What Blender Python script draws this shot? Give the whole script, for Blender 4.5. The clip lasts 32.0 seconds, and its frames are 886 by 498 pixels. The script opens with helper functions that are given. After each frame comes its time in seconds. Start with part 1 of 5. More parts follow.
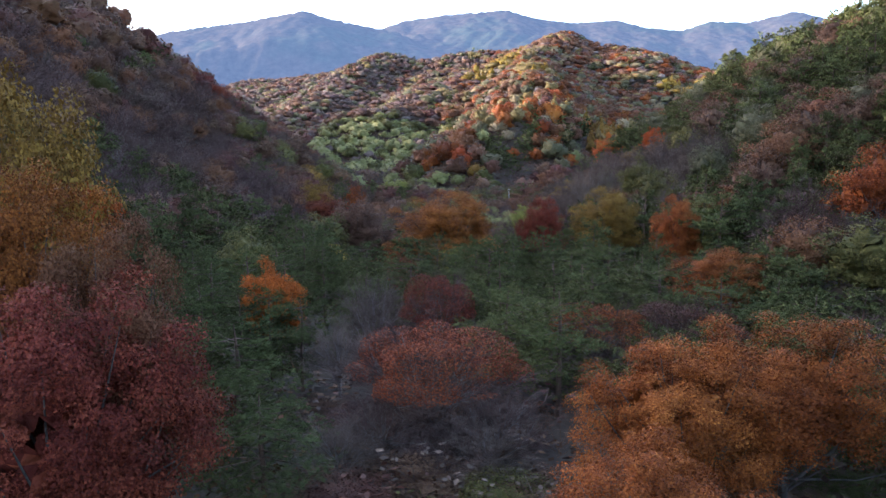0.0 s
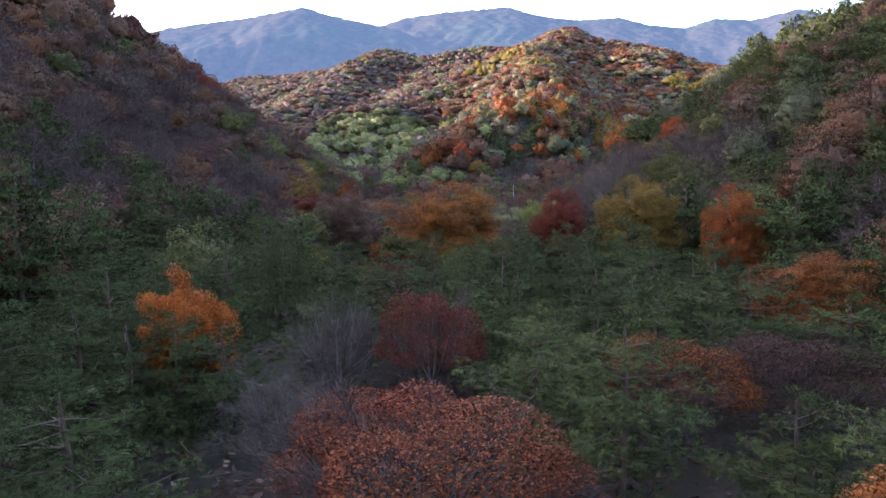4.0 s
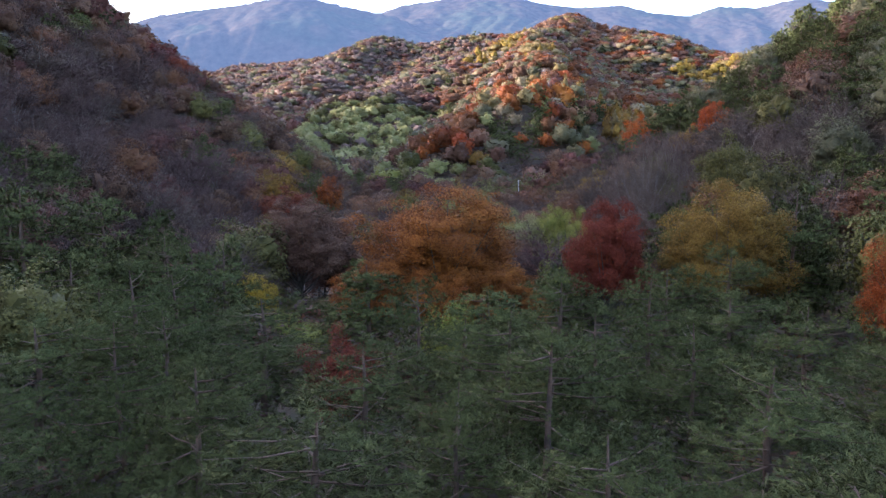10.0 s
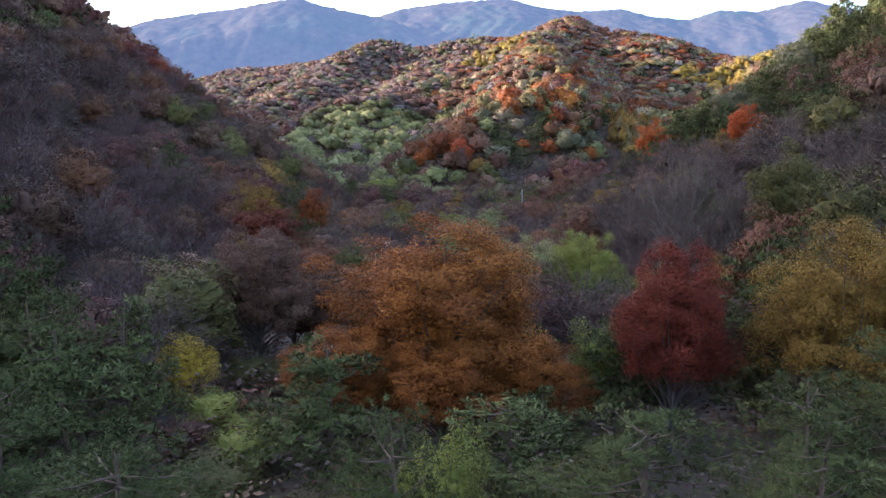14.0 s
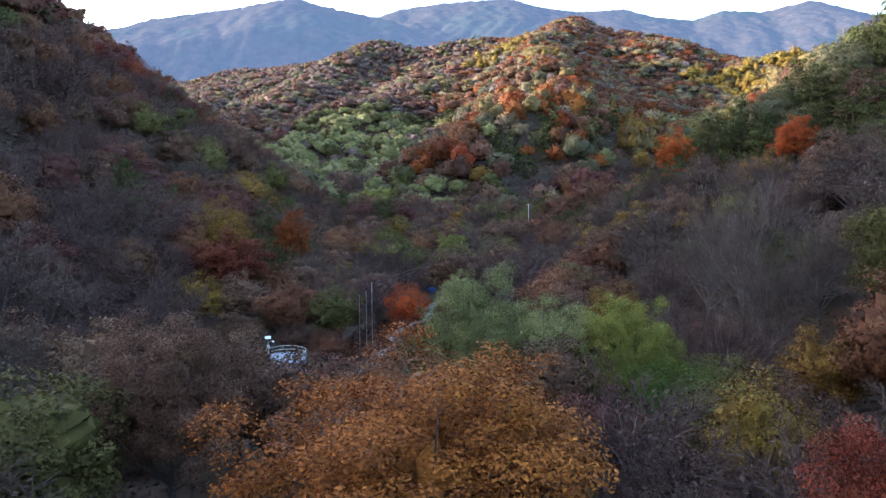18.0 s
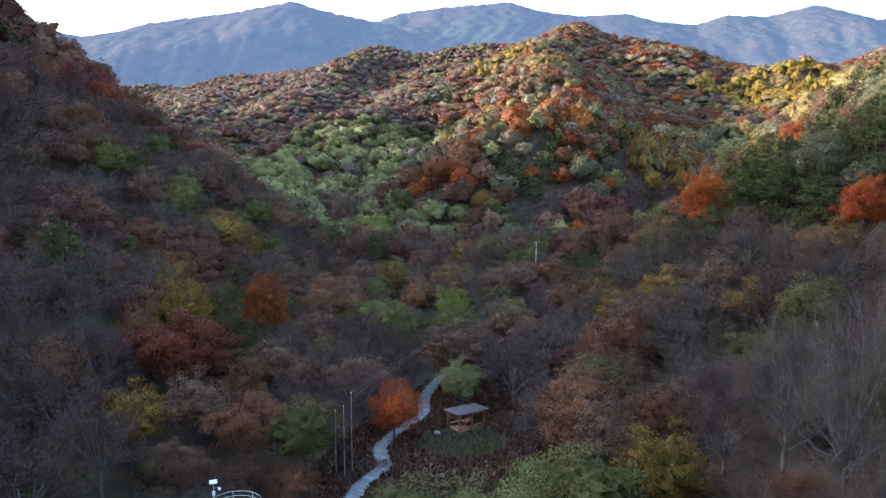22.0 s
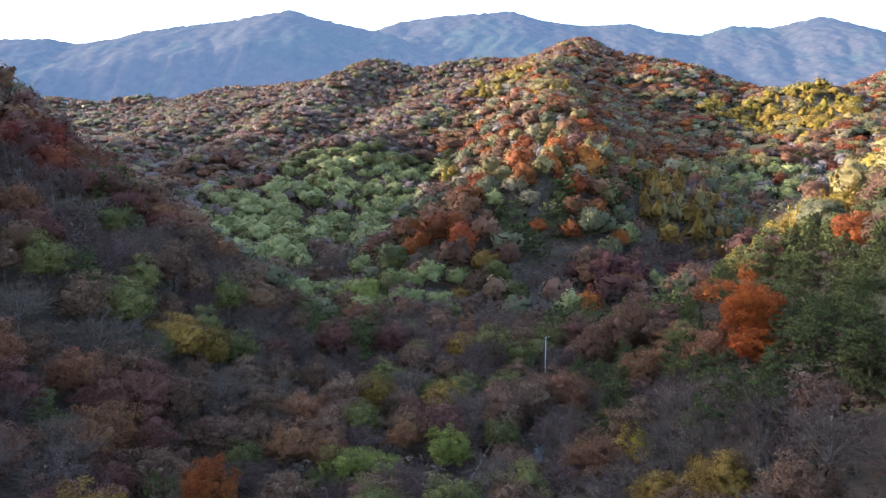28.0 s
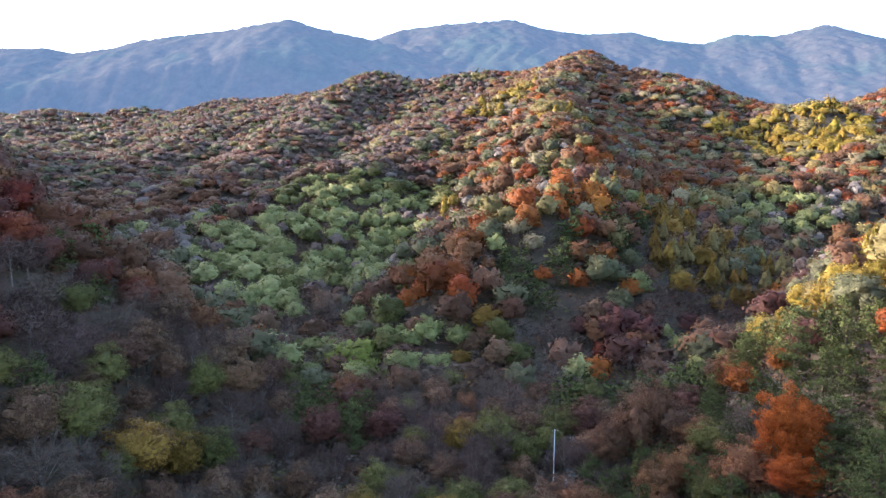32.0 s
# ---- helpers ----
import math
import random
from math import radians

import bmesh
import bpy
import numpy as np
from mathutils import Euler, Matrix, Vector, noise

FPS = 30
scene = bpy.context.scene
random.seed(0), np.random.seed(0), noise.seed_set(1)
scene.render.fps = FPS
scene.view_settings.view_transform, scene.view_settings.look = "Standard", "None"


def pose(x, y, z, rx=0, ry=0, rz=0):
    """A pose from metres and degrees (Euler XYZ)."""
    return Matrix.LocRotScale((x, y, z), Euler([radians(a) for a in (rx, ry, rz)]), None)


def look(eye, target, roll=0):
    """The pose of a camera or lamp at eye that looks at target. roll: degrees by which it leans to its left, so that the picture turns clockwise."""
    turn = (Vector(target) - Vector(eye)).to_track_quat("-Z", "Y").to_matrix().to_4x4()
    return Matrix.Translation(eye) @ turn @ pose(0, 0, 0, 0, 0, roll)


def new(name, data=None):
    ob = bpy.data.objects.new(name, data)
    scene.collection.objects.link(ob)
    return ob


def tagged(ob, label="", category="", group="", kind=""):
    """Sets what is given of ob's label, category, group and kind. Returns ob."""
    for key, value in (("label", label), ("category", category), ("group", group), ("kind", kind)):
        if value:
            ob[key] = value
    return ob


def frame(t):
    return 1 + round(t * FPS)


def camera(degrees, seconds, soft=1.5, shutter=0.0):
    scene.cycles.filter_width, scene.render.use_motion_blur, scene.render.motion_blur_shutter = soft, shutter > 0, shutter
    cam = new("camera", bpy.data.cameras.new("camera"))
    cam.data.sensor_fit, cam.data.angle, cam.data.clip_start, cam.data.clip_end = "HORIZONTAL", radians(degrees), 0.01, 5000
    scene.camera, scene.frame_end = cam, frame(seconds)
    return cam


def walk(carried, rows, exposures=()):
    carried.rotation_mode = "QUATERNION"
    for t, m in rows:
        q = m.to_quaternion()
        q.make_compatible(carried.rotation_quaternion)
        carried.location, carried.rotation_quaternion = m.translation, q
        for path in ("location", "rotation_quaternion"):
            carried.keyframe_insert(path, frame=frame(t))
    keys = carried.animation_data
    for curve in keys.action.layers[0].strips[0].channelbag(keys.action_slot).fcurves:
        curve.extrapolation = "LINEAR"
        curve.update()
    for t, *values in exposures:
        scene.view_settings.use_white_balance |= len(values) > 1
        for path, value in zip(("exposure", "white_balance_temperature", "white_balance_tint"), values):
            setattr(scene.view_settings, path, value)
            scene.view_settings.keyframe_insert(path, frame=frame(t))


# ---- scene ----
cam = camera(64.19, 32.0, 1.45)

# seconds, place in metres, then heading (to the left), tilt (up) and lean in degrees
FLIGHT = [
    (0, -0.060, -0.032, 25.879, 0.247, -7.257, -0.225),
    (1, 0.023, 4.124, 25.541, 0.309, -7.228, -0.210),
    (2, 0.087, 8.353, 25.108, 0.348, -7.213, -0.192),
    (3, 0.123, 12.714, 24.540, 0.347, -7.230, -0.169),
    (4, 0.145, 17.211, 24.002, 0.318, -7.308, -0.157),
    (5, 0.177, 21.816, 23.672, 0.275, -7.463, -0.164),
    (6, 0.228, 26.425, 23.550, 0.225, -7.633, -0.152),
    (7, 0.298, 30.956, 23.592, 0.179, -7.762, -0.093),
    (8, 0.358, 35.493, 23.763, 0.162, -7.878, -0.040),
    (9, 0.386, 40.113, 24.032, 0.190, -8.006, -0.049),
    (10, 0.437, 44.703, 24.392, 0.221, -8.074, -0.088),
    (11, 0.548, 49.146, 24.813, 0.210, -8.017, -0.115),
    (12, 0.630, 53.508, 25.152, 0.172, -7.898, -0.127),
    (13, 0.596, 57.894, 25.295, 0.130, -7.799, -0.132),
    (14, 0.521, 62.398, 25.363, 0.101, -7.733, -0.130),
    (15, 0.501, 67.106, 25.543, 0.096, -7.701, -0.124),
    (16, 0.576, 72.115, 26.039, 0.105, -7.690, -0.119),
    (17, 0.744, 77.472, 27.005, 0.119, -7.689, -0.116),
    (18, 0.907, 83.030, 28.365, 0.137, -7.675, -0.111),
    (19, 0.979, 88.592, 30.019, 0.157, -7.634, -0.097),
    (20, 1.028, 93.959, 31.974, 0.170, -7.584, -0.078),
    (21, 1.126, 98.995, 34.251, 0.168, -7.547, -0.053),
    (22, 1.220, 103.822, 36.803, 0.164, -7.528, -0.005),
    (23, 1.251, 108.601, 39.575, 0.169, -7.523, 0.079),
    (24, 1.266, 113.366, 42.549, 0.155, -7.512, 0.175),
    (25, 1.327, 118.104, 45.712, 0.104, -7.480, 0.256),
    (26, 1.450, 122.720, 49.024, 0.066, -7.440, 0.321),
    (27, 1.629, 127.157, 52.448, 0.084, -7.406, 0.369),
    (28, 1.820, 131.598, 56.008, 0.123, -7.357, 0.402),
    (29, 1.979, 136.210, 59.728, 0.137, -7.278, 0.420),
    (30, 2.103, 140.884, 63.588, 0.142, -7.202, 0.426),
    (31, 2.200, 145.478, 67.553, 0.161, -7.161, 0.423),
    (32, 2.282, 150.012, 71.574, 0.190, -7.145, 0.415),
]


def aimed(x, y, z, heading, tilt, lean):
    return pose(x, y, z, 90 + tilt, 0, heading) @ pose(0, 0, 0, 0, 0, lean)


walk(cam, [(t, aimed(*row)) for t, *row in FLIGHT], [(0, 2.92, 5900, 18), (6, 2.95, 5900, 21), (12, 3.0, 5900, 22), (16, 2.92, 5900, 18), (20, 2.86, 5900, 12), (26, 2.86, 5850, 11), (32, 2.92, 5850, 11)])

# ---- world, sun, exposure ----
SUN_EL, SUN_AZ = radians(20), radians(-68)   # the sun stands to the left, a little ahead (from +y, clockwise)
world = bpy.data.worlds.new("world")
scene.world = world
world.use_nodes = True
wn = world.node_tree
sky = wn.nodes.new("ShaderNodeTexSky")
sky.sky_type, sky.sun_disc = "NISHITA", False
sky.sun_elevation, sky.sun_rotation = SUN_EL, SUN_AZ
sky.air_density, sky.dust_density, sky.altitude = 1.2, 2.5, 300
wn.links.new(sky.outputs[0], wn.nodes["Background"].inputs[0])
wn.nodes["Background"].inputs[1].default_value = 0.15
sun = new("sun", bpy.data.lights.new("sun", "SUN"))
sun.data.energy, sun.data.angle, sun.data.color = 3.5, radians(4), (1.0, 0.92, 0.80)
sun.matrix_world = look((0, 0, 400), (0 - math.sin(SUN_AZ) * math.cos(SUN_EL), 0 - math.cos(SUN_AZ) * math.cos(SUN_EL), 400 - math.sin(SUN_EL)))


# ---- materials ----
def node(nt, kind, **inputs):
    n = nt.nodes.new(kind)
    for k, v in inputs.items():
        n.inputs[k.replace("_", " ")].default_value = v
    return n


def ramp(nt, fac, stops):
    r = nt.nodes.new("ShaderNodeValToRGB")
    while len(r.color_ramp.elements) < len(stops):
        r.color_ramp.elements.new(0.5)
    for e, (p, c) in zip(r.color_ramp.elements, stops):
        e.position, e.color = p, (*c, 1)
    nt.links.new(fac, r.inputs[0])
    return r.outputs[0]


def noise_fac(nt, scale, detail=3.0, rough=0.55):
    tc = nt.nodes.new("ShaderNodeNewGeometry")
    n = nt.nodes.new("ShaderNodeTexNoise")
    n.inputs["Scale"].default_value, n.inputs["Detail"].default_value, n.inputs["Roughness"].default_value = scale, detail, rough
    nt.links.new(tc.outputs["Position"], n.inputs["Vector"])
    return n.outputs[0]


def mix(nt, fac, a, b, how="MIX"):
    m = nt.nodes.new("ShaderNodeMix")
    m.data_type, m.blend_type = "RGBA", how
    for sock, v in ((m.inputs[0], fac), (m.inputs[6], a), (m.inputs[7], b)):
        if isinstance(v, bpy.types.NodeSocket):
            nt.links.new(v, sock)
        elif isinstance(v, (int, float)):
            sock.default_value = v
        else:
            sock.default_value = (*v, 1)
    return m.outputs[2]


def blank(name):
    m = bpy.data.materials.new(name)
    m.use_nodes = True
    return m, m.node_tree, m.node_tree.nodes["Principled BSDF"]


def leaf_material(name, stops, through_light=0.25, drift=0.02, rough=0.6):
    """Foliage: every leaf takes its own tone, every tree leans a little, and patches drift across a wood."""
    m, nt, p = blank(name)
    g = nt.nodes.new("ShaderNodeNewGeometry")
    at = nt.nodes.new("ShaderNodeAttribute")
    at.attribute_name = "tone"
    blend = nt.nodes.new("ShaderNodeMix")
    blend.inputs[0].default_value = 0.9
    nt.links.new(g.outputs["Random Per Island"], blend.inputs[2])
    nt.links.new(at.outputs["Fac"], blend.inputs[3])
    col = ramp(nt, blend.outputs[0], stops)
    oi = nt.nodes.new("ShaderNodeObjectInfo")
    hsv = nt.nodes.new("ShaderNodeHueSaturation")
    nt.links.new(col, hsv.inputs["Color"])
    wide = noise_fac(nt, 0.045, 2.0)
    mr = nt.nodes.new("ShaderNodeMapRange")
    mr.inputs[1].default_value, mr.inputs[2].default_value, mr.inputs[3].default_value, mr.inputs[4].default_value = 0.3, 0.7, 0.5 - drift * 0.5, 0.5 + drift * 0.5
    nt.links.new(wide, mr.inputs[0])
    nt.links.new(mr.outputs[0], hsv.inputs["Hue"])
    vr = nt.nodes.new("ShaderNodeMapRange")
    vr.inputs[3].default_value, vr.inputs[4].default_value = 0.8, 1.2
    nt.links.new(oi.outputs["Random"], vr.inputs[0])
    fine = nt.nodes.new("ShaderNodeMath")
    fine.operation = "MULTIPLY_ADD"
    nt.links.new(noise_fac(nt, 0.6, 6.0, 0.75), fine.inputs[0])
    fine.inputs[1].default_value, fine.inputs[2].default_value = 1.2, 0.42
    mul = nt.nodes.new("ShaderNodeMath")
    mul.operation = "MULTIPLY"
    nt.links.new(vr.outputs[0], mul.inputs[0])
    nt.links.new(fine.outputs[0], mul.inputs[1])
    nt.links.new(mul.outputs[0], hsv.inputs["Value"])
    nt.links.new(hsv.outputs[0], p.inputs["Base Color"])
    p.inputs["Roughness"].default_value = rough
    p.inputs["Specular IOR Level"].default_value = 0.08
    bm = nt.nodes.new("ShaderNodeBump")
    bm.inputs["Strength"].default_value, bm.inputs["Distance"].default_value = 0.7, 0.25
    nt.links.new(noise_fac(nt, 1.6, 5.0, 0.7), bm.inputs["Height"])
    nt.links.new(bm.outputs[0], p.inputs["Normal"])
    tr = nt.nodes.new("ShaderNodeBsdfTranslucent")
    nt.links.new(hsv.outputs[0], tr.inputs["Color"])
    ms = nt.nodes.new("ShaderNodeMixShader")
    ms.inputs[0].default_value = through_light
    nt.links.new(p.outputs[0], ms.inputs[1])
    nt.links.new(tr.outputs[0], ms.inputs[2])
    nt.links.new(ms.outputs[0], nt.nodes["Material Output"].inputs[0])
    return m


def surface(name, stops, scale, rough=0.85, metal=0.0, fine=0.0, bump=0.3, bump_scale=None):
    m, nt, p = blank(name)
    col = ramp(nt, noise_fac(nt, scale, 5.0, 0.6), stops)
    if fine:
        col = mix(nt, 0.35, col, ramp(nt, noise_fac(nt, fine, 4.0), [(0.3, (0.25, 0.25, 0.25)), (0.7, (0.75, 0.75, 0.75))]), "OVERLAY")
    nt.links.new(col, p.inputs["Base Color"])
    p.inputs["Roughness"].default_value, p.inputs["Metallic"].default_value = rough, metal
    if bump:
        b = nt.nodes.new("ShaderNodeBump")
        b.inputs["Strength"].default_value = bump
        b.inputs["Distance"].default_value = 0.05
        nt.links.new(noise_fac(nt, bump_scale or scale * 6, 4.0), b.inputs["Height"])
        nt.links.new(b.outputs[0], p.inputs["Normal"])
    return m


LEAF = {
    "rust": leaf_material("rust_leaves", [(0.0, (0.060, 0.015, 0.007)), (0.4, (0.155, 0.039, 0.011)), (0.75, (0.27, 0.070, 0.016)), (1.0, (0.42, 0.135, 0.032))]),
    "orange": leaf_material("orange_leaves", [(0.0, (0.15, 0.031, 0.008)), (0.5, (0.29, 0.066, 0.012)), (1.0, (0.42, 0.108, 0.020))]),
    "red": leaf_material("red_leaves", [(0.0, (0.036, 0.009, 0.007)), (0.5, (0.120, 0.026, 0.014)), (1.0, (0.27, 0.078, 0.034))]),
    "scarlet": leaf_material("scarlet_leaves", [(0.0, (0.065, 0.013, 0.008)), (0.5, (0.165, 0.032, 0.016)), (1.0, (0.31, 0.078, 0.032))]),
    "crimson": leaf_material("crimson_leaves", [(0.0, (0.065, 0.012, 0.009)), (0.5, (0.175, 0.029, 0.017)), (1.0, (0.31, 0.075, 0.036))]),
    "wine": leaf_material("wine_leaves", [(0.0, (0.050, 0.020, 0.016)), (0.5, (0.094, 0.037, 0.027)), (1.0, (0.160, 0.074, 0.048))]),
    "brown": leaf_material("brown_leaves", [(0.0, (0.042, 0.023, 0.016)), (0.5, (0.096, 0.049, 0.029)), (1.0, (0.21, 0.122, 0.072))]),
    "yellow": leaf_material("yellow_leaves", [(0.0, (0.22, 0.13, 0.015)), (0.5, (0.40, 0.27, 0.03)), (1.0, (0.55, 0.42, 0.08))]),
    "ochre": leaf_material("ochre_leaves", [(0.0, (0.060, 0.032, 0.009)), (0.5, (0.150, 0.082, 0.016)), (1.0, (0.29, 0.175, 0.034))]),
    "olive": leaf_material("olive_leaves", [(0.0, (0.040, 0.037, 0.012)), (0.5, (0.082, 0.073, 0.021)), (1.0, (0.16, 0.138, 0.040))]),
    "green": leaf_material("green_leaves", [(0.0, (0.035, 0.065, 0.012)), (0.5, (0.08, 0.13, 0.022)), (1.0, (0.19, 0.23, 0.05))]),
    "willow": leaf_material("willow_leaves", [(0.0, (0.092, 0.090, 0.030)), (0.5, (0.178, 0.171, 0.060)), (1.0, (0.31, 0.29, 0.118))]),
    "pine": leaf_material("pine_needles", [(0.0, (0.024, 0.027, 0.010)), (0.5, (0.064, 0.070, 0.023)), (1.0, (0.132, 0.134, 0.042))], 0.02, 0.03, 0.9),
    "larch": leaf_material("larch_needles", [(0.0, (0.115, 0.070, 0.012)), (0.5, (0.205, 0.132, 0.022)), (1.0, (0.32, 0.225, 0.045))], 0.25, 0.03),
    "twig": leaf_material("bare_twigs", [(0.0, (0.062, 0.043, 0.034)), (0.5, (0.106, 0.074, 0.058)), (1.0, (0.175, 0.128, 0.102))], 0.0, 0.02, 0.9),
    "twig_red": leaf_material("reddish_twigs", [(0.0, (0.052, 0.031, 0.027)), (0.5, (0.086, 0.052, 0.044)), (1.0, (0.130, 0.086, 0.072))], 0.0, 0.02, 0.9),
    "russet": leaf_material("russet_leaves", [(0.0, (0.075, 0.032, 0.016)), (0.5, (0.135, 0.056, 0.026)), (1.0, (0.22, 0.105, 0.050))]),
    "copper": leaf_material("copper_leaves", [(0.0, (0.054, 0.017, 0.007)), (0.5, (0.18, 0.053, 0.012)), (1.0, (0.40, 0.138, 0.027))]),
    "lime": leaf_material("yellow_green_leaves", [(0.0, (0.070, 0.078, 0.016)), (0.5, (0.150, 0.152, 0.030)), (1.0, (0.29, 0.275, 0.06))]),
    # pale twig colour that imitates haze over the distant slopes
    "ash": leaf_material("pale_bare_twigs", [(0.0, (0.098, 0.074, 0.062)), (0.5, (0.130, 0.101, 0.086)), (1.0, (0.170, 0.136, 0.118))], 0.0, 0.02, 0.9),
    "fading_red": leaf_material("half_fallen_red_leaves", [(0.0, (0.084, 0.042, 0.025)), (0.5, (0.124, 0.060, 0.033)), (1.0, (0.175, 0.090, 0.046))]),
    "fading_olive": leaf_material("half_fallen_olive_leaves", [(0.0, (0.066, 0.060, 0.030)), (0.5, (0.098, 0.088, 0.044)), (1.0, (0.145, 0.128, 0.066))]),
    "fading_ochre": leaf_material("half_fallen_ochre_leaves", [(0.0, (0.110, 0.078, 0.030)), (0.5, (0.165, 0.118, 0.044)), (1.0, (0.235, 0.175, 0.070))]),
    # pale tone that carries sunlight in the leaf colour
    "pale": leaf_material("pale_dry_leaves", [(0.0, (0.12, 0.085, 0.045)), (0.5, (0.21, 0.155, 0.085)), (1.0, (0.31, 0.245, 0.15))]),
}
KINDS = list(LEAF)
M_BARK = surface("grey_bark", [(0.3, (0.035, 0.028, 0.023)), (0.7, (0.10, 0.085, 0.072))], 2.5, 0.9, fine=18, bump=0.6)
M_PALE_BARK = surface("pale_grey_bark", [(0.3, (0.095, 0.074, 0.062)), (0.7, (0.22, 0.178, 0.152))], 2.5, 0.9, fine=18, bump=0.6)
M_PINE_BARK = surface("pine_bark", [(0.3, (0.05, 0.030, 0.022)), (0.7, (0.15, 0.085, 0.055))], 2.0, 0.9, fine=14, bump=0.6)
M_SOIL = surface("leaf_litter_soil", [(0.25, (0.026, 0.018, 0.011)), (0.5, (0.054, 0.036, 0.021)), (0.75, (0.098, 0.060, 0.033))], 0.22, 0.95, fine=3.5, bump=0.8, bump_scale=2.5)


# ---- the lie of the land ----
def smooth_max(a, b, k):
    return 0.5 * (a + b + np.sqrt((a - b) ** 2 + k * k))


def smooth_min(a, b, k):
    return 0.5 * (a + b - np.sqrt((a - b) ** 2 + k * k))


def crest(x, y, line, fall, k=10.0):
    """Height of a ridge that falls off at a steady slope on both sides of its crest line of (x, y, z)."""
    out = np.full(x.shape, -1e3)
    for (x0, y0, z0), (x1, y1, z1) in zip(line, line[1:]):
        dx, dy = x1 - x0, y1 - y0
        s = np.clip(((x - x0) * dx + (y - y0) * dy) / (dx * dx + dy * dy), 0, 1)
        d = np.hypot(x - x0 - s * dx, y - y0 - s * dy)
        out = np.maximum(out, z0 + s * (z1 - z0) - fall * (np.sqrt(d * d + k * k) - k))
    return out


def waves(x, y, size, seed):
    """Soft random relief of about unit height."""
    r = random.Random(seed)
    out = np.zeros(x.shape)
    for n in range(7):
        a, ph = r.uniform(0, 2 * math.pi), r.uniform(0, 6.3)
        f = 2 * math.pi / (size * r.uniform(0.6, 1.6))
        out += np.sin((x * math.cos(a) + y * math.sin(a)) * f + ph)
    return out / 3.5


KNOLL = [(-6, 374, 3), (12, 418, 24), (42, 462, 45), (68, 500, 57), (80, 545, 56), (80, 610, 82), (88, 720, 108), (100, 810, 132), (140, 930, 160), (180, 1075, 192), (190, 1170, 186)]
SPURS = [
    ([(150, 960, 166), (60, 860, 124), (-25, 735, 82), (-62, 650, 58), (-85, 585, 26)], 0.46),
    ([(165, 1010, 174), (250, 930, 148), (330, 800, 108), (300, 690, 68), (250, 620, 50)], 0.40),
    ([(180, 1090, 190), (40, 1110, 174), (-92, 1140, 176), (-130, 960, 118), (-150, 820, 82), (-152, 715, 58), (-140, 630, 26)], 0.48),
    ([(-320, 1215, 142), (-300, 1000, 98), (-270, 820, 62), (-240, 700, 34)], 0.48),
    ([(620, 1000, 190), (520, 900, 150), (430, 760, 100), (330, 640, 62)], 0.40),
    # unseen ridge out of view, added to keep the low sun off the valley
    ([(-500, 380, 290), (-525, 600, 265), (-660, 800, 285), (-840, 1000, 320)], 1.3),
    ([(-92, 1140, 176), (-320, 1215, 142), (-520, 1225, 130), (-800, 1240, 125)], 0.42),
]


def floor_height(x, y):
    f = np.interp(y, [-200, 0, 70, 115, 150, 240, 330, 400, 450, 530, 600, 760, 1080, 1500, 2600], [11, 8, 7, 4.6, -0.8, -2.2, -2.2, 0, 3, 8, 12, 26, 84, 150, 160])
    return f + 0.0006 * np.abs(x) ** 1.5


def land(x, y):
    x, y = np.asarray(x, float), np.asarray(y, float)
    h = floor_height(x, y)
    # slope on the left, ending in a spur
    left = 0.74 * (-x - 41 + 2.5 * waves(x, y, 60, 4))
    # its unseen upper part is kept this high to shade the opposite slope
    left = smooth_min(left, 230 + 0.2 * (-x - 350), 12)
    left = smooth_min(left, 52 - 0.80 * (y - 350) + 0.74 * (-x - 100), 8)
    # slope on the right, ending in a pine spur
    foot = np.interp(y, [-100, 60, 130, 230, 260, 300, 330, 360, 420], [34, 30, 27, 28, 40, 50, 62, 78, 125])
    right = 0.78 * (x - foot + 2.5 * waves(x, y, 55, 9))
    right = smooth_min(right, 55 + 0.30 * (x - 112), 10)
    right = smooth_min(right, 62 - 0.42 * (y - 330) + 0.10 * (x - 110), 10)
    h = smooth_max(h, left, 5)
    h = smooth_max(h, right, 5)
    h = smooth_max(h, crest(x, y, KNOLL, 0.60), 6)
    for line, fall in SPURS:
        h = smooth_max(h, crest(x, y, line, fall, 25), 14)
    rough = np.clip((y - 330) / 300, 0, 1)
    h = h + rough * (3.5 * waves(x, y, 90, 21) + 5 * waves(x, y, 210, 22))
    return h


def ground_at(x, y):
    return float(land(np.array([x]), np.array([y]))[0])


# ---- meshes ----
def mesh_of(name, verts, quads, mats, index=None, smooth=False, normals=None, tone=None):
    """A mesh from arrays of vertices and four-cornered faces."""
    me = bpy.data.meshes.new(name)
    verts, quads = np.asarray(verts, np.float32), np.asarray(quads, np.int32)
    me.vertices.add(len(verts))
    me.vertices.foreach_set("co", verts.ravel())
    me.loops.add(quads.size)
    me.loops.foreach_set("vertex_index", quads.ravel())
    me.polygons.add(len(quads))
    me.polygons.foreach_set("loop_start", np.arange(0, quads.size, 4, dtype=np.int32))
    for m in mats:
        me.materials.append(m)
    if index is not None:
        me.polygons.foreach_set("material_index", np.asarray(index, np.int32))
    if smooth:
        me.polygons.foreach_set("use_smooth", np.ones(len(quads), bool))
    me.update(calc_edges=True)
    if tone is not None:
        me.attributes.new("tone", "FLOAT", "FACE").data.foreach_set("value", np.asarray(tone, np.float32))
    if normals is not None:
        me.polygons.foreach_set("use_smooth", np.ones(len(quads), bool))
        me.normals_split_custom_set_from_vertices(normals)
    return me


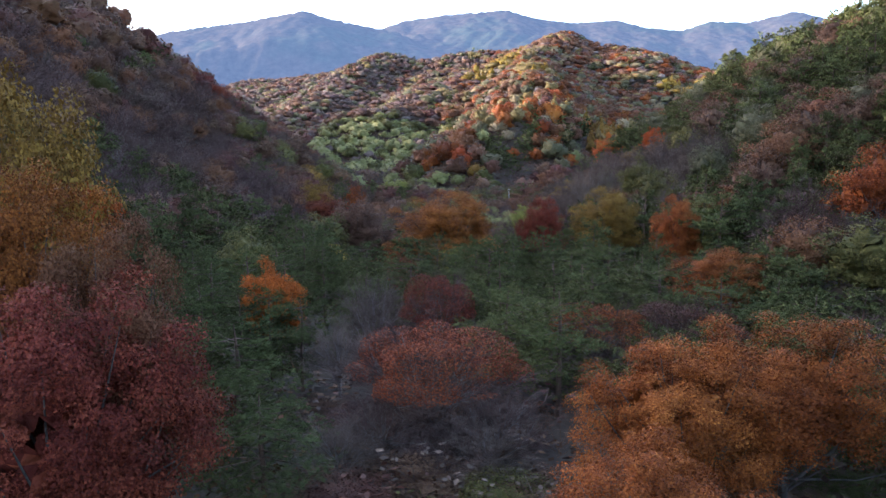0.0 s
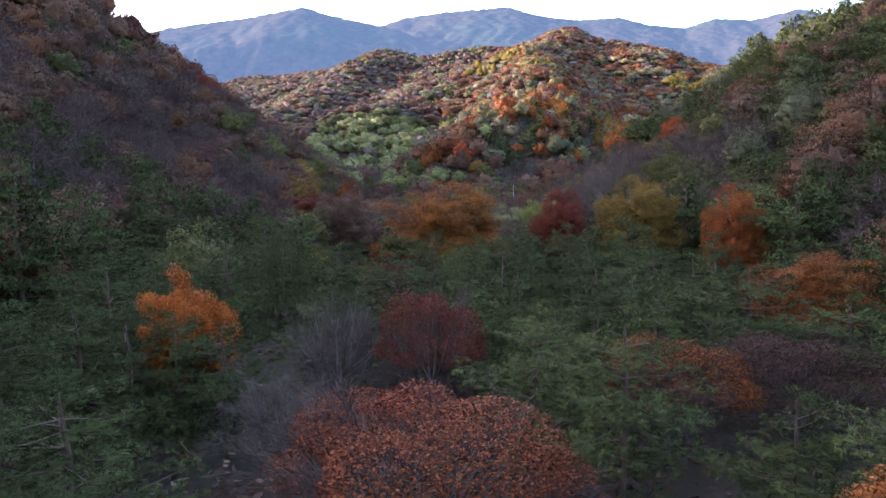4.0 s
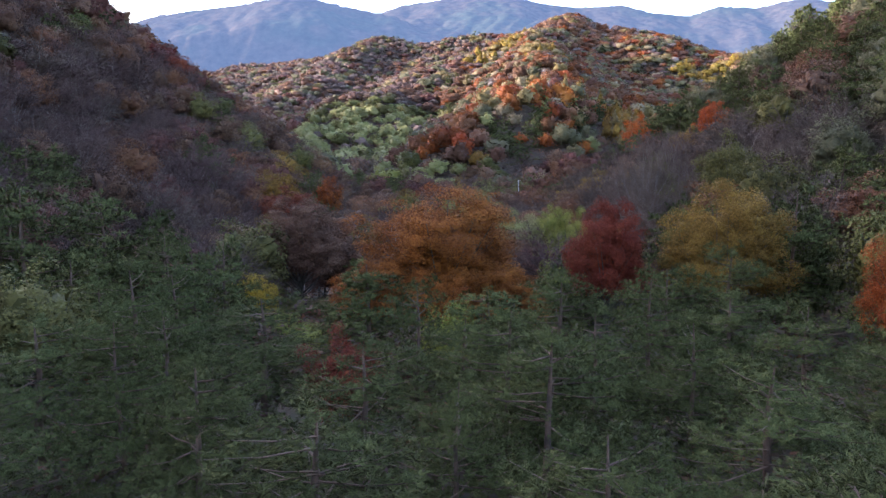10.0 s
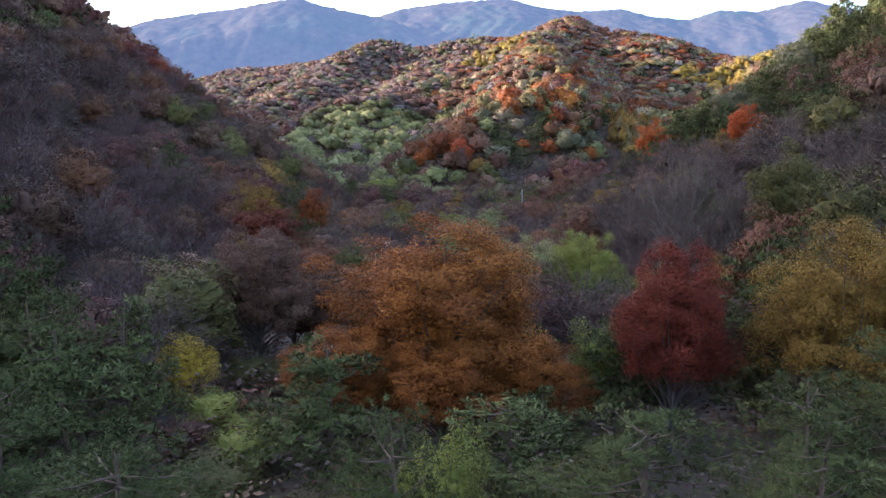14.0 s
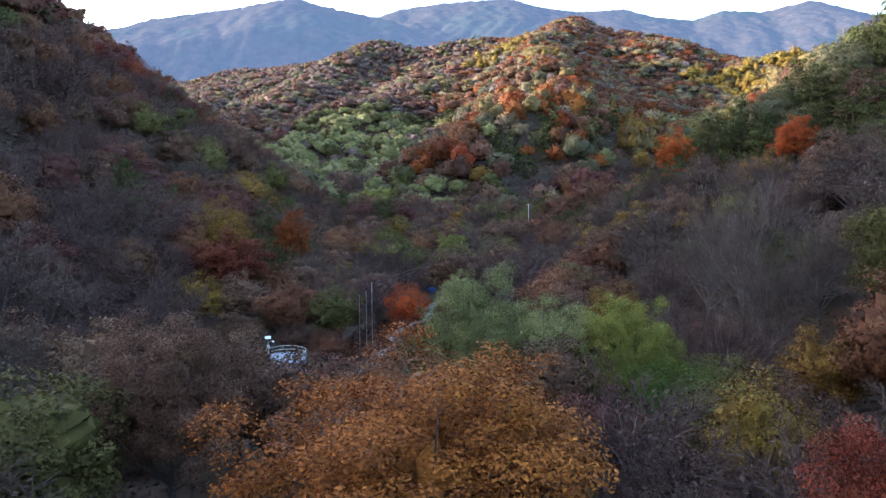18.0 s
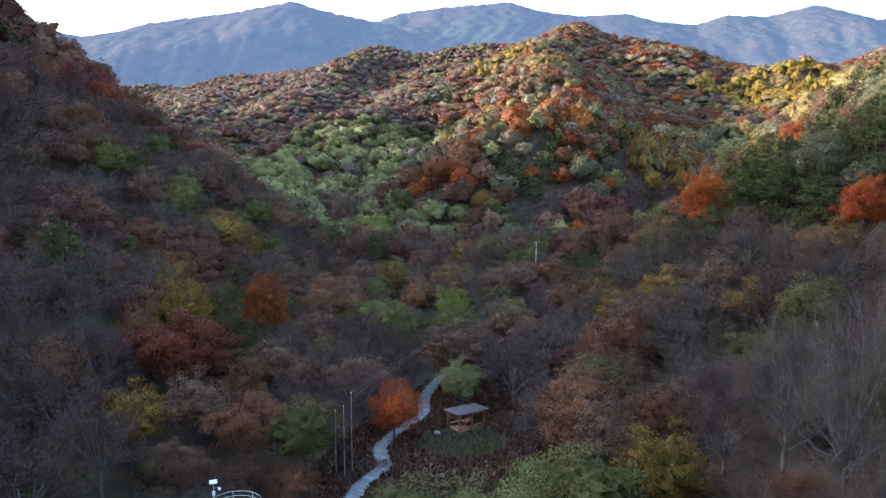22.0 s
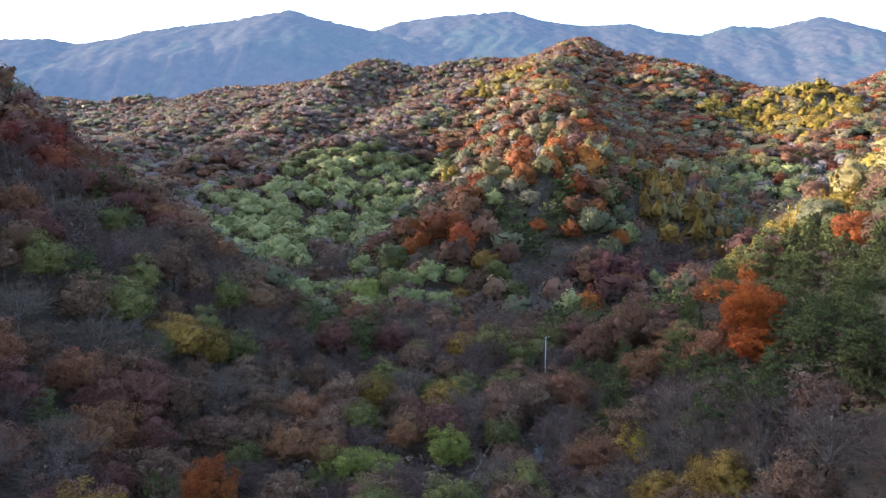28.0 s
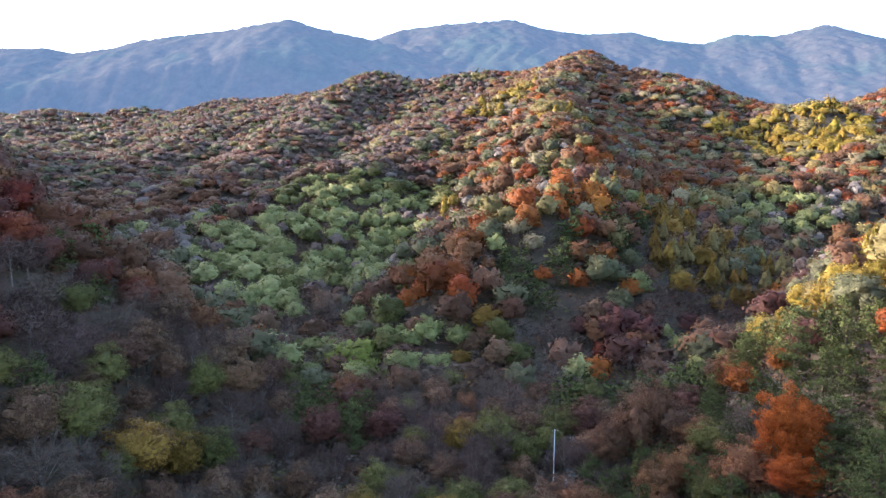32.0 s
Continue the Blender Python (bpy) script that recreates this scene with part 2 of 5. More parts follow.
def leaf_quads(centre, normal, along, size, narrow, soft, even=0.68):
    """Diamond leaves: centre, facing, long axis (n x 3), size and width ratio (n); soft: the way in which the leaf mass faces."""
    normal = normal / (np.linalg.norm(normal, axis=1, keepdims=True) + 1e-9)
    soft = soft / (np.linalg.norm(soft, axis=1, keepdims=True) + 1e-9)
    normal = normal * np.where((normal * soft).sum(1, keepdims=True) < 0, -1, 1)
    a = along - normal * (along * normal).sum(1, keepdims=True)
    a /= np.linalg.norm(a, axis=1, keepdims=True) + 1e-9
    b = np.cross(normal, a)
    s, w = size[:, None] * 0.5, (size * narrow)[:, None] * 0.5
    v = np.stack([centre - a * s, centre - b * w - a * s * 0.1, centre + a * s, centre + b * w - a * s * 0.1], 1)
    n = even * soft + (1 - even) * normal
    n /= np.linalg.norm(n, axis=1, keepdims=True) + 1e-9
    return np.concatenate([v.reshape(-1, 3), np.repeat(n, 4, 0)], 1)


def strips(p0, p1, wide0, wide1, rng):
    """Thin flat twigs from p0 to p1."""
    d = p1 - p0
    d /= np.linalg.norm(d, axis=1, keepdims=True) + 1e-9
    r = rng.normal(size=d.shape)
    b = np.cross(d, r)
    b /= np.linalg.norm(b, axis=1, keepdims=True) + 1e-9
    v = np.stack([p0 - b * wide0[:, None], p0 + b * wide0[:, None], p1 + b * wide1[:, None], p1 - b * wide1[:, None]], 1).reshape(-1, 3)
    return np.concatenate([v, np.repeat(np.cross(b, d), 4, 0)], 1)


def tube(points, radii, sides=5):
    """A tapered limb through points."""
    pts = np.asarray(points, float)
    out, quads = [], []
    for n, (p, r) in enumerate(zip(pts, radii)):
        d = pts[min(n + 1, len(pts) - 1)] - pts[max(n - 1, 0)]
        d = d / (np.linalg.norm(d) + 1e-9)
        u = np.cross(d, (0.31, 0.95, 0.05))
        u /= np.linalg.norm(u) + 1e-9
        w = np.cross(d, u)
        for k in range(sides):
            a = 2 * math.pi * k / sides
            out.append(p + r * (math.cos(a) * u + math.sin(a) * w))
        if n:
            for k in range(sides):
                a0, a1 = (n - 1) * sides + k, (n - 1) * sides + (k + 1) % sides
                quads.append((a0, a1, a1 + sides, a0 + sides))
    return np.array(out), np.array(quads)


def joined(pieces):
    vs, qs, n = [], [], 0
    for v, q in pieces:
        vs.append(v)
        qs.append(np.asarray(q) + n)
        n += len(v)
    return np.concatenate(vs), np.concatenate(qs)


def quads_for(v):
    return np.arange(len(v)).reshape(-1, 4)


def unit(rng, n):
    v = rng.normal(size=(n, 3))
    return v / np.linalg.norm(v, axis=1, keepdims=True)


def lobes_of(rng, n, tight=2.1):
    """Directions, widths and reach of the leaf masses of a crown."""
    d = []
    for k in range(n):
        a, up = k * 2.39996 + rng.uniform(-0.5, 0.5), 1 - 1.45 * (k + 0.5) / n + rng.uniform(-0.1, 0.1)
        up = max(-0.8, min(1.0, up))
        q = math.sqrt(max(0.0, 1 - up * up))
        d.append((q * math.cos(a), q * math.sin(a), up))
    return np.array(d), rng.uniform(0.7, 1.3, n) * tight / math.sqrt(n), rng.uniform(0.72, 1.2, n)


def reach(lobes, d):
    """How far the crown reaches in the directions d, as a share of its radius."""
    ld, lw, lr = lobes
    off = np.sqrt(np.maximum(0, 2 - 2 * d @ ld.T))
    return (np.maximum(0.45, np.sqrt(np.maximum(0, 1 - (off / lw) ** 2 * 0.9)) * 0.46 + 0.54) * lr).max(1)


def leafy(rng, lobes, count, size, centre, rx, rz, narrow=0.5, droop=0.0, low=-0.75, depth=0.4, loose=1.5, even=0.68):
    """Leaves spread over the lumps of a crown."""
    d = unit(rng, count * 2)
    d = d[d[:, 2] > low][:count]
    r = reach(lobes, d)
    keep = rng.random(len(d)) < np.clip((r - 0.56) * 3.0, 0.08, 1)
    d, r = d[keep], r[keep]
    m = len(d)
    c = centre + d * (r * (1.05 - depth * rng.random(m) ** 1.5))[:, None] * np.array([rx, rx, rz])
    e = 1e-2
    bend = np.stack([reach(lobes, d + e * np.eye(3)[k]) - r for k in range(3)], 1) / e
    soft = d - 0.55 * (bend - d * (bend * d).sum(1, keepdims=True)) + np.array([0, 0, 0.1])
    return leaf_quads(c, soft + loose * unit(rng, m), unit(rng, m) + np.array([0, 0, -droop - 0.3]), size * rng.uniform(0.6, 1.45, m), narrow * rng.uniform(0.7, 1.3, m), soft, even)


BALLS = {}


def ball(n):
    """Directions and four-cornered faces of a cube blown up into a ball."""
    if n not in BALLS:
        at, pts, quads = {}, [], []
        for axis in range(3):
            for end in (-1, 1):
                grid = []
                for a in np.linspace(-1, 1, n + 1):
                    for b in np.linspace(-1, 1, n + 1):
                        p = np.array([0.0, 0.0, 0.0])
                        p[axis], p[(axis + 1) % 3], p[(axis + 2) % 3] = end, math.tan(a * 0.785), math.tan(b * 0.785)
                        key = tuple(np.round(p, 4))
                        if key not in at:
                            at[key] = len(pts)
                            pts.append(p / np.linalg.norm(p))
                        grid.append(at[key])
                for i in range(n):
                    for j in range(n):
                        k = i * (n + 1) + j
                        q = (grid[k], grid[k + n + 1], grid[k + n + 2], grid[k + 1])
                        quads.append(q if end > 0 else q[::-1])
        BALLS[n] = (np.array(pts), np.array(quads))
    return BALLS[n]


def leaf_mass(rng, lobes, n, centre, rx, rz, share=0.78, rough=0.12, floor=-0.7):
    """The closed, lumpy mass of leaves inside a crown."""
    d, quads = ball(n)
    r = reach(lobes, d)
    e = 1e-2
    bend = np.stack([reach(lobes, d + e * np.eye(3)[k]) - r for k in range(3)], 1) / e
    soft = d - 0.5 * (bend - d * (bend * d).sum(1, keepdims=True)) + 0.35 * unit(rng, len(d)) + np.array([0, 0, 0.45])
    soft /= np.linalg.norm(soft, axis=1, keepdims=True)
    p = d * (r * share * (1 + rng.normal(size=len(d)) * rough))[:, None]
    p[:, 2] = np.maximum(p[:, 2], floor)
    return np.concatenate([centre + p * np.array([rx, rx, rz]), soft], 1), quads


def clumpy(rng, lobes, count, size, centre, rx, rz, narrow, clumps, droop=0.3):
    """Leaves gathered in clumps on the ends of the boughs, with gaps between; also gives the clump of each leaf."""
    big = np.array([rx, rx, rz])
    d = unit(rng, clumps * 3)
    d = d[d[:, 2] > -0.62][:clumps]
    deep = np.where(rng.random(len(d)) < 0.72, rng.uniform(0.84, 1.0, len(d)), rng.uniform(0.45, 0.84, len(d)))
    cc = centre + d * (reach(lobes, d) * deep)[:, None] * big
    cr = rx * rng.uniform(0.13, 0.27, len(d)) * math.sqrt(110 / clumps) ** 0.8
    k = rng.choice(len(d), count, p=cr ** 2 / (cr ** 2).sum())
    e = unit(rng, count)
    e[:, 2] = np.where(rng.random(count) < 0.6, np.abs(e[:, 2]), e[:, 2])
    c = cc[k] + e * (cr[k] * (0.35 + 0.75 * rng.random(count) ** 0.7))[:, None] * np.array([1, 1, 0.95])
    soft = e * 0.75 + d[k] * 0.6 + np.array([0, 0, 0.25])
    return leaf_quads(c, soft + 1.2 * unit(rng, count), unit(rng, count) + np.array([0, 0, -droop - 0.4]), size * rng.uniform(0.6, 1.45, count), narrow * rng.uniform(0.7, 1.3, count), soft, 0.6), k


def quaded(v):
    return v, quads_for(v)


def limbs(rng, targets, height, thick, sides=4, forks=0):
    """Trunk with limbs that reach into the leaf masses."""
    top = height * 0.62
    lean = rng.uniform(-0.4, 0.4, 2)
    path = [(0, 0, -0.6), (lean[0] * 0.2, lean[1] * 0.2, height * 0.2), (lean[0] * 0.6, lean[1] * 0.6, height * 0.42), (lean[0], lean[1], top)]
    pieces = [tube(path, [thick * 1.25, thick, thick * 0.75, thick * 0.35], sides + 2)]
    for p1 in targets:
        z0 = min(top, height * rng.uniform(0.15, 0.45))
        s = z0 / top
        p0 = np.array([lean[0] * s, lean[1] * s, z0])
        pm = p0 * 0.45 + p1 * 0.55 + np.array([0, 0, -0.08 * np.linalg.norm(p1 - p0)]) + rng.normal(size=3) * 0.15
        pieces.append(tube([p0, pm, p1], [thick * 0.42, thick * 0.25, thick * 0.07], sides))
        for n in range(forks):
            a = pm + (p1 - pm) * rng.uniform(-0.2, 0.7)
            b = a + (p1 - pm) * rng.uniform(0.35, 0.75) + rng.normal(size=3) * 0.42 + np.array([0, 0, 0.35])
            pieces.append(tube([a, (a + b) / 2 + rng.normal(size=3) * 0.08, b], [thick * 0.13, thick * 0.09, thick * 0.03], 3))
    return joined(pieces)


def twiggy(rng, lobes, count, length, width, centre, rx, rz):
    """Fine bare twigs in sprays along the limbs of a crown."""
    ld, lw, lr = lobes
    big = np.array([rx, rx, rz])
    sprays = max(8, count // 14)
    k = rng.integers(0, len(ld), sprays)
    s = rng.uniform(0.35, 1.0, sprays)
    foot = centre + np.array([0, 0, -0.25 * rz]) * (1 - s)[:, None] + ld[k] * (s * lr[k])[:, None] * big + rng.normal(size=(sprays, 3)) * 0.07 * rx * (0.5 + s)[:, None]
    main = ld[k] * 0.8 + 0.55 * unit(rng, sprays) + np.array([0, 0, 0.45])
    pick_ = np.repeat(np.arange(sprays), 14)[:count]
    m = len(pick_)
    f = foot[pick_] + main[pick_] * (rng.uniform(-0.2, 0.5, m) * length)[:, None]
    way = main[pick_] * 0.9 + 0.75 * unit(rng, m)
    way /= np.linalg.norm(way, axis=1, keepdims=True)
    w = width * rng.uniform(0.5, 1.5, m)
    return strips(f, f + way * (length * rng.uniform(0.4, 1.3, m))[:, None], w, w * 0.35, rng)


def pine_parts(rng, height, radius, tufts, needle, per=14, droop=0.0, pointed=0.5, start=0.22, width=0.12):
    """Trunk with boughs, and tufts of needles that stand up along them."""
    pieces = [tube([(0, 0, -0.6), (0.12, 0, height * 0.35), (0.02, 0.14, height * 0.7), (0, 0, height * 0.98)], [height * 0.018, height * 0.014, height * 0.009, height * 0.002], 6)]
    boughs = []
    levels = int(max(6, height * 1.1))
    for n in range(levels):
        for k in range(5 if n < levels * 0.8 else 3):
            t = (n + rng.uniform(0, 1)) / levels
            z = height * (start + (1 - start) * t)
            a = rng.uniform(0, 2 * math.pi)
            r = (radius * (1 - t) ** pointed * min(1, 0.6 + 2.5 * t) + 0.2) * rng.uniform(0.55, 1.15)
            p0 = np.array([0, 0, z])
            p1 = np.array([r * math.cos(a), r * math.sin(a), z + r * (0.25 * t + droop + rng.uniform(-0.05, 0.12))])
            pm = (p0 + p1) / 2 + np.array([0, 0, -0.07 * r])
            boughs.append((p0, pm, p1, r))
            if t < 0.9:
                pieces.append(tube([p0, pm, p1], [height * 0.0045, height * 0.003, height * 0.001], 3))
    weights = np.array([b[3] for b in boughs])
    k = rng.choice(len(boughs), tufts, p=weights / weights.sum())
    P0, P1, R = np.array([b[0] for b in boughs])[k], np.array([b[2] for b in boughs])[k], weights[k]
    s = 1 - rng.uniform(0, 1, tufts) ** 1.2 * 0.9
    side = np.cross(P1 - P0, (0, 0, 1.0))
    side /= np.linalg.norm(side, axis=1, keepdims=True) + 1e-9
    c = P0 + (P1 - P0) * s[:, None] + side * (rng.normal(size=tufts) * R * 0.22 * (1.25 - 0.5 * s))[:, None]
    c[:, 2] += rng.normal(size=tufts) * 0.2 - 0.06 * R * np.abs(s - 0.5)
    out = (P1 - P0) / (R[:, None] + 1e-6)
    c, out = np.repeat(c, per, 0), np.repeat(out, per, 0)
    m = len(c)
    along = unit(rng, m) * 0.9 + out * 0.35 + np.array([0, 0, 0.55])
    along /= np.linalg.norm(along, axis=1, keepdims=True)
    size = needle * rng.uniform(0.6, 1.4, m)
    tip = unit(rng, tufts).repeat(per, 0)
    needles = quaded(leaf_quads(c + along * (size * 0.5)[:, None], unit(rng, m), along, size, width * rng.uniform(0.7, 1.4, m), out * 0.5 + tip * 0.45 + along * 0.3 + np.array([0, 0, 0.45]), 0.8))
    return joined(pieces), needles


def part(name, me, parent, label=""):
    ob = new(name, me)
    ob.parent = parent
    if label:
        tagged(ob, label)
    return ob


# ---- the ground ----
def sheet(name, xs, ys, mat, lift=0.0):
    X, Y = np.meshgrid(xs, ys)
    Z = land(X, Y) + lift
    v = np.stack([X, Y, Z], -1).reshape(-1, 3)
    n, m = len(xs), len(ys)
    i = np.arange((m - 1) * (n - 1))
    a = (i // (n - 1)) * n + i % (n - 1)
    return new(name, mesh_of(name, v, np.stack([a, a + 1, a + 1 + n, a + n], 1), [mat], smooth=True))


def steps(*runs):
    out = []
    for a, b, s in runs:
        out += list(np.arange(a, b, s))
    return np.array(out + [runs[-1][1]], float)


ground = sheet("ground", steps((-1500, -1000, 50), (-1000, -120, 12), (-120, 130, 2.5), (130, 1000, 12), (1000, 1500, 50)), steps((-300, -20, 20), (-20, 340, 2.5), (340, 1100, 8), (1100, 1480, 14)), M_SOIL)
tagged(ground, "valley ground of dark soil covered in fallen leaves", "ground", kind="structure")

# ---- trees ----
MODELS = {}


def model(kind, level, variant):
    """Trunk and crown meshes of a tree of height 10 m and crown radius 4 m; level 0 is the finest."""
    key = (kind, level, variant)
    if key in MODELS:
        return MODELS[key]
    rng = np.random.default_rng(1000 * list("bwtpls").index(kind[0]) + 10 * variant + level)
    H, R = 10.0, 4.0
    clump = None
    trunk_mat = M_PINE_BARK if kind in ("pine", "larch") else M_PALE_BARK if kind == "twigs" else M_BARK
    sides = (5, 5, 4, 3)[level]
    if kind == "pine":
        trunk, leaves = pine_parts(rng, H, R, (2000, 1900, 1000, 420)[level], (0.22, 0.22, 0.34, 0.5)[level], (26, 26, 12, 9)[level], 0.0, 0.45, 0.14, (0.07, 0.07, 0.16, 0.24)[level])
    elif kind == "larch":
        trunk, leaves = pine_parts(rng, H, R, (500, 450, 300, 170)[level], (0.28, 0.3, 0.42, 0.6)[level], 8, -0.25, 0.8, 0.06, 0.4)
    else:
        low = {"b": 0.14, "w": 0.05, "t": 0.15, "s": 0.0}[kind[0]]
        centre, rz = np.array([0, 0, H * (0.5 + low / 2)]), H * (0.5 - low / 2)
        lobes = lobes_of(rng, (30, 30, 24, 16)[level], 1.6 if kind == "willow" else (1.85, 1.85, 1.85, 1.9)[level] if kind == "broad" else 2.0)
        ends = centre + lobes[0] * (0.82 * lobes[2])[:, None] * np.array([R, R, rz])
        trunk = limbs(rng, ends[: (46, 34, 14, 6)[level]], H, 0.15, sides, (6, 4, 0, 0)[level] if kind == "twigs" else 0)
        if kind == "twigs":
            leaves = joined([quaded(twiggy(rng, lobes, (8000, 6000, 3000, 1300)[level], (1.0, 1.1, 1.3, 1.6)[level], (0.009, 0.009, 0.018, 0.028)[level], centre, R, rz)),
                             quaded(leafy(rng, lobes, (1200, 900, 1100, 900)[level], (0.12, 0.15, 0.28, 0.44)[level], centre, R * 0.95, rz * 0.95, 0.4, 0.2, -0.7, 0.6, 1.5))])
        else:
            count = {"broad": (105000, 30000, 10000, 3000), "willow": (90000, 30000, 7000, 2600), "shrub": (40000, 16000, 4000, 1400)}[kind][level]
            size = {"broad": (0.084, 0.145, 0.205, 0.36), "willow": (0.092, 0.15, 0.27, 0.40), "shrub": (0.10, 0.15, 0.27, 0.46)}[kind][level]
            if level < 3 and kind != "shrub":
                v, clump = clumpy(rng, lobes, count, size, centre, R, rz, 0.42 if kind == "willow" else 0.55, (320, 200, 110)[level], 0.9 if kind == "willow" else 0.3)
                leaves = quaded(v)
            else:
                leaves = quaded(leafy(rng, lobes, count, size, centre, R, rz, 0.6, 0.4, -0.75, (0.45, 0.4, 0.3, 0.25)[level], (1.5, 1.3, 1.0, 0.8)[level], (0.68, 0.72, 0.8, 0.86)[level]))
    if kind in ("broad", "willow", "shrub"):
        leaves = joined([leaf_mass(rng, lobes, (9, 8, 9, 7)[level], centre, R, rz, (0.42, 0.45, 0.68, 0.76)[level], (0.15, 0.15, 0.1, 0.1)[level]), leaves])
        if clump is not None:
            clump = np.concatenate([rng.integers(0, 90, len(leaves[1]) - len(clump)), clump])
    leaves, faces = leaves
    tm = mesh_of(kind + "_trunk", *trunk, [trunk_mat], smooth=True)
    tone = 0.08 * variant + 0.3 * rng.random(len(faces)) + 0.6 * np.repeat(rng.random(len(faces) // 8 + 1), 8)[: len(faces)]
    if kind not in ("pine", "larch"):
        mid = (leaves[faces[:, 0], :3] - centre) / np.array([R, R, rz])
        tone = 0.05 + 0.06 * variant + (0.4 if level < 2 else 0.22) * rng.random(len(faces)) + 0.4 * rng.random(len(lobes[0]))[(mid @ lobes[0].T).argmax(1)]
    if clump is not None:
        tone = 0.03 * variant + 0.62 * rng.random(len(faces)) + 0.42 * rng.random(500)[clump]
    cm = mesh_of(kind + "_crown", leaves[:, :3], faces, [LEAF["twig"]], normals=leaves[:, 3:], tone=tone)
    MODELS[key] = (tm, cm)
    return MODELS[key]


WORDS = {
    "rust": "rust-brown", "orange": "bright orange", "red": "dull red", "crimson": "crimson", "scarlet": "scarlet", "wine": "dark wine-red", "brown": "withered brown", "yellow": "yellow",
    "ochre": "ochre-yellow", "olive": "olive-green", "green": "fresh green", "willow": "pale grey-green", "pine": "dark green", "larch": "golden yellow",
    "russet": "russet-brown", "copper": "copper-brown", "lime": "yellow-green", "twig": "bare grey", "twig_red": "bare reddish-grey", "ash": "bare pale grey", "fading_red": "half-bare dull red", "fading_olive": "half-bare olive", "fading_ochre": "half-bare ochre", "pale": "pale dry",
}
NAMES = {"broad": "broadleaf_tree", "willow": "willow_tree", "shrub": "shrub", "twigs": "bare_tree", "pine": "pine_tree", "larch": "larch_tree"}
PLACED = []


def tree(kind, tone, x, y, top, radius, level=1, variant=0, cap="", turn=None, squash=1.0):
    """One tree whose crown ends at the height top above the datum."""
    z = ground_at(x, y)
    h = max(1.2, top - z)
    rng = random.Random(int(x * 37 + y * 91))
    name = {"crimson": "maple_tree", "red": "maple_tree", "wine": "cherry_tree", "rust": "oak_tree", "orange": "oak_tree", "copper": "oak_tree", "russet": "oak_tree", "brown": "oak_tree"}.get(tone, NAMES[kind]) if kind == "broad" else NAMES[kind]
    if kind == "pine" and (abs(x) > 45 or y > 150):
        name = "upland_pine_tree"
    elif kind == "twigs" and tone == "twig_red":
        name = "bare_alder_tree"
    e = new(name)
    e.empty_display_size = 0.3
    e.matrix_world = pose(x, y, z, 0, 0, rng.uniform(0, 360) if turn is None else turn) @ Matrix.Diagonal((radius / 4, radius / 4 * squash, h / 10, 1))
    tm, cm = model(kind, level, variant)
    part("trunk", tm, e)
    c = part("crown", cm, e)
    c.material_slots[0].link = "OBJECT"
    c.material_slots[0].material = LEAF[tone]
    what = {"broad": "broadleaf tree with a rounded autumn crown", "willow": "willow with a soft drooping crown", "shrub": "low bushy shrub on the valley floor",
            "twigs": "leafless tree with a haze of fine twigs", "pine": "pine with layered spreading boughs", "larch": "larch with a pointed feathery crown"}[kind]
    if cap:
        what = "cap of leaves on a half-bare tree"
        k = part("leaf_cap", CAPS[level], e)
        k.material_slots[0].link = "OBJECT"
        k.material_slots[0].material = LEAF[cap]
    tagged(e, WORDS[cap or tone] + " " + what, "shrub" if kind == "shrub" else "tree", group=name.replace("_", " ") + "s of the valley")
    PLACED.append((x, y, radius))
    return e


def cap_mesh(level):
    rng = np.random.default_rng(77 + level)
    v = leafy(rng, lobes_of(rng, 24), (42000, 20000, 2200, 400)[level], (0.10, 0.12, 0.3, 0.7)[level], np.array([0, 0, 5.3]), 4.45, 4.7, 0.5, 0.4, 0.24, 0.22)
    return mesh_of("leaf_cap", v[:, :3], quads_for(v), [LEAF["red"]], normals=v[:, 3:], tone=rng.random(len(v) // 4))


CAPS = [cap_mesh(n) for n in range(4)]

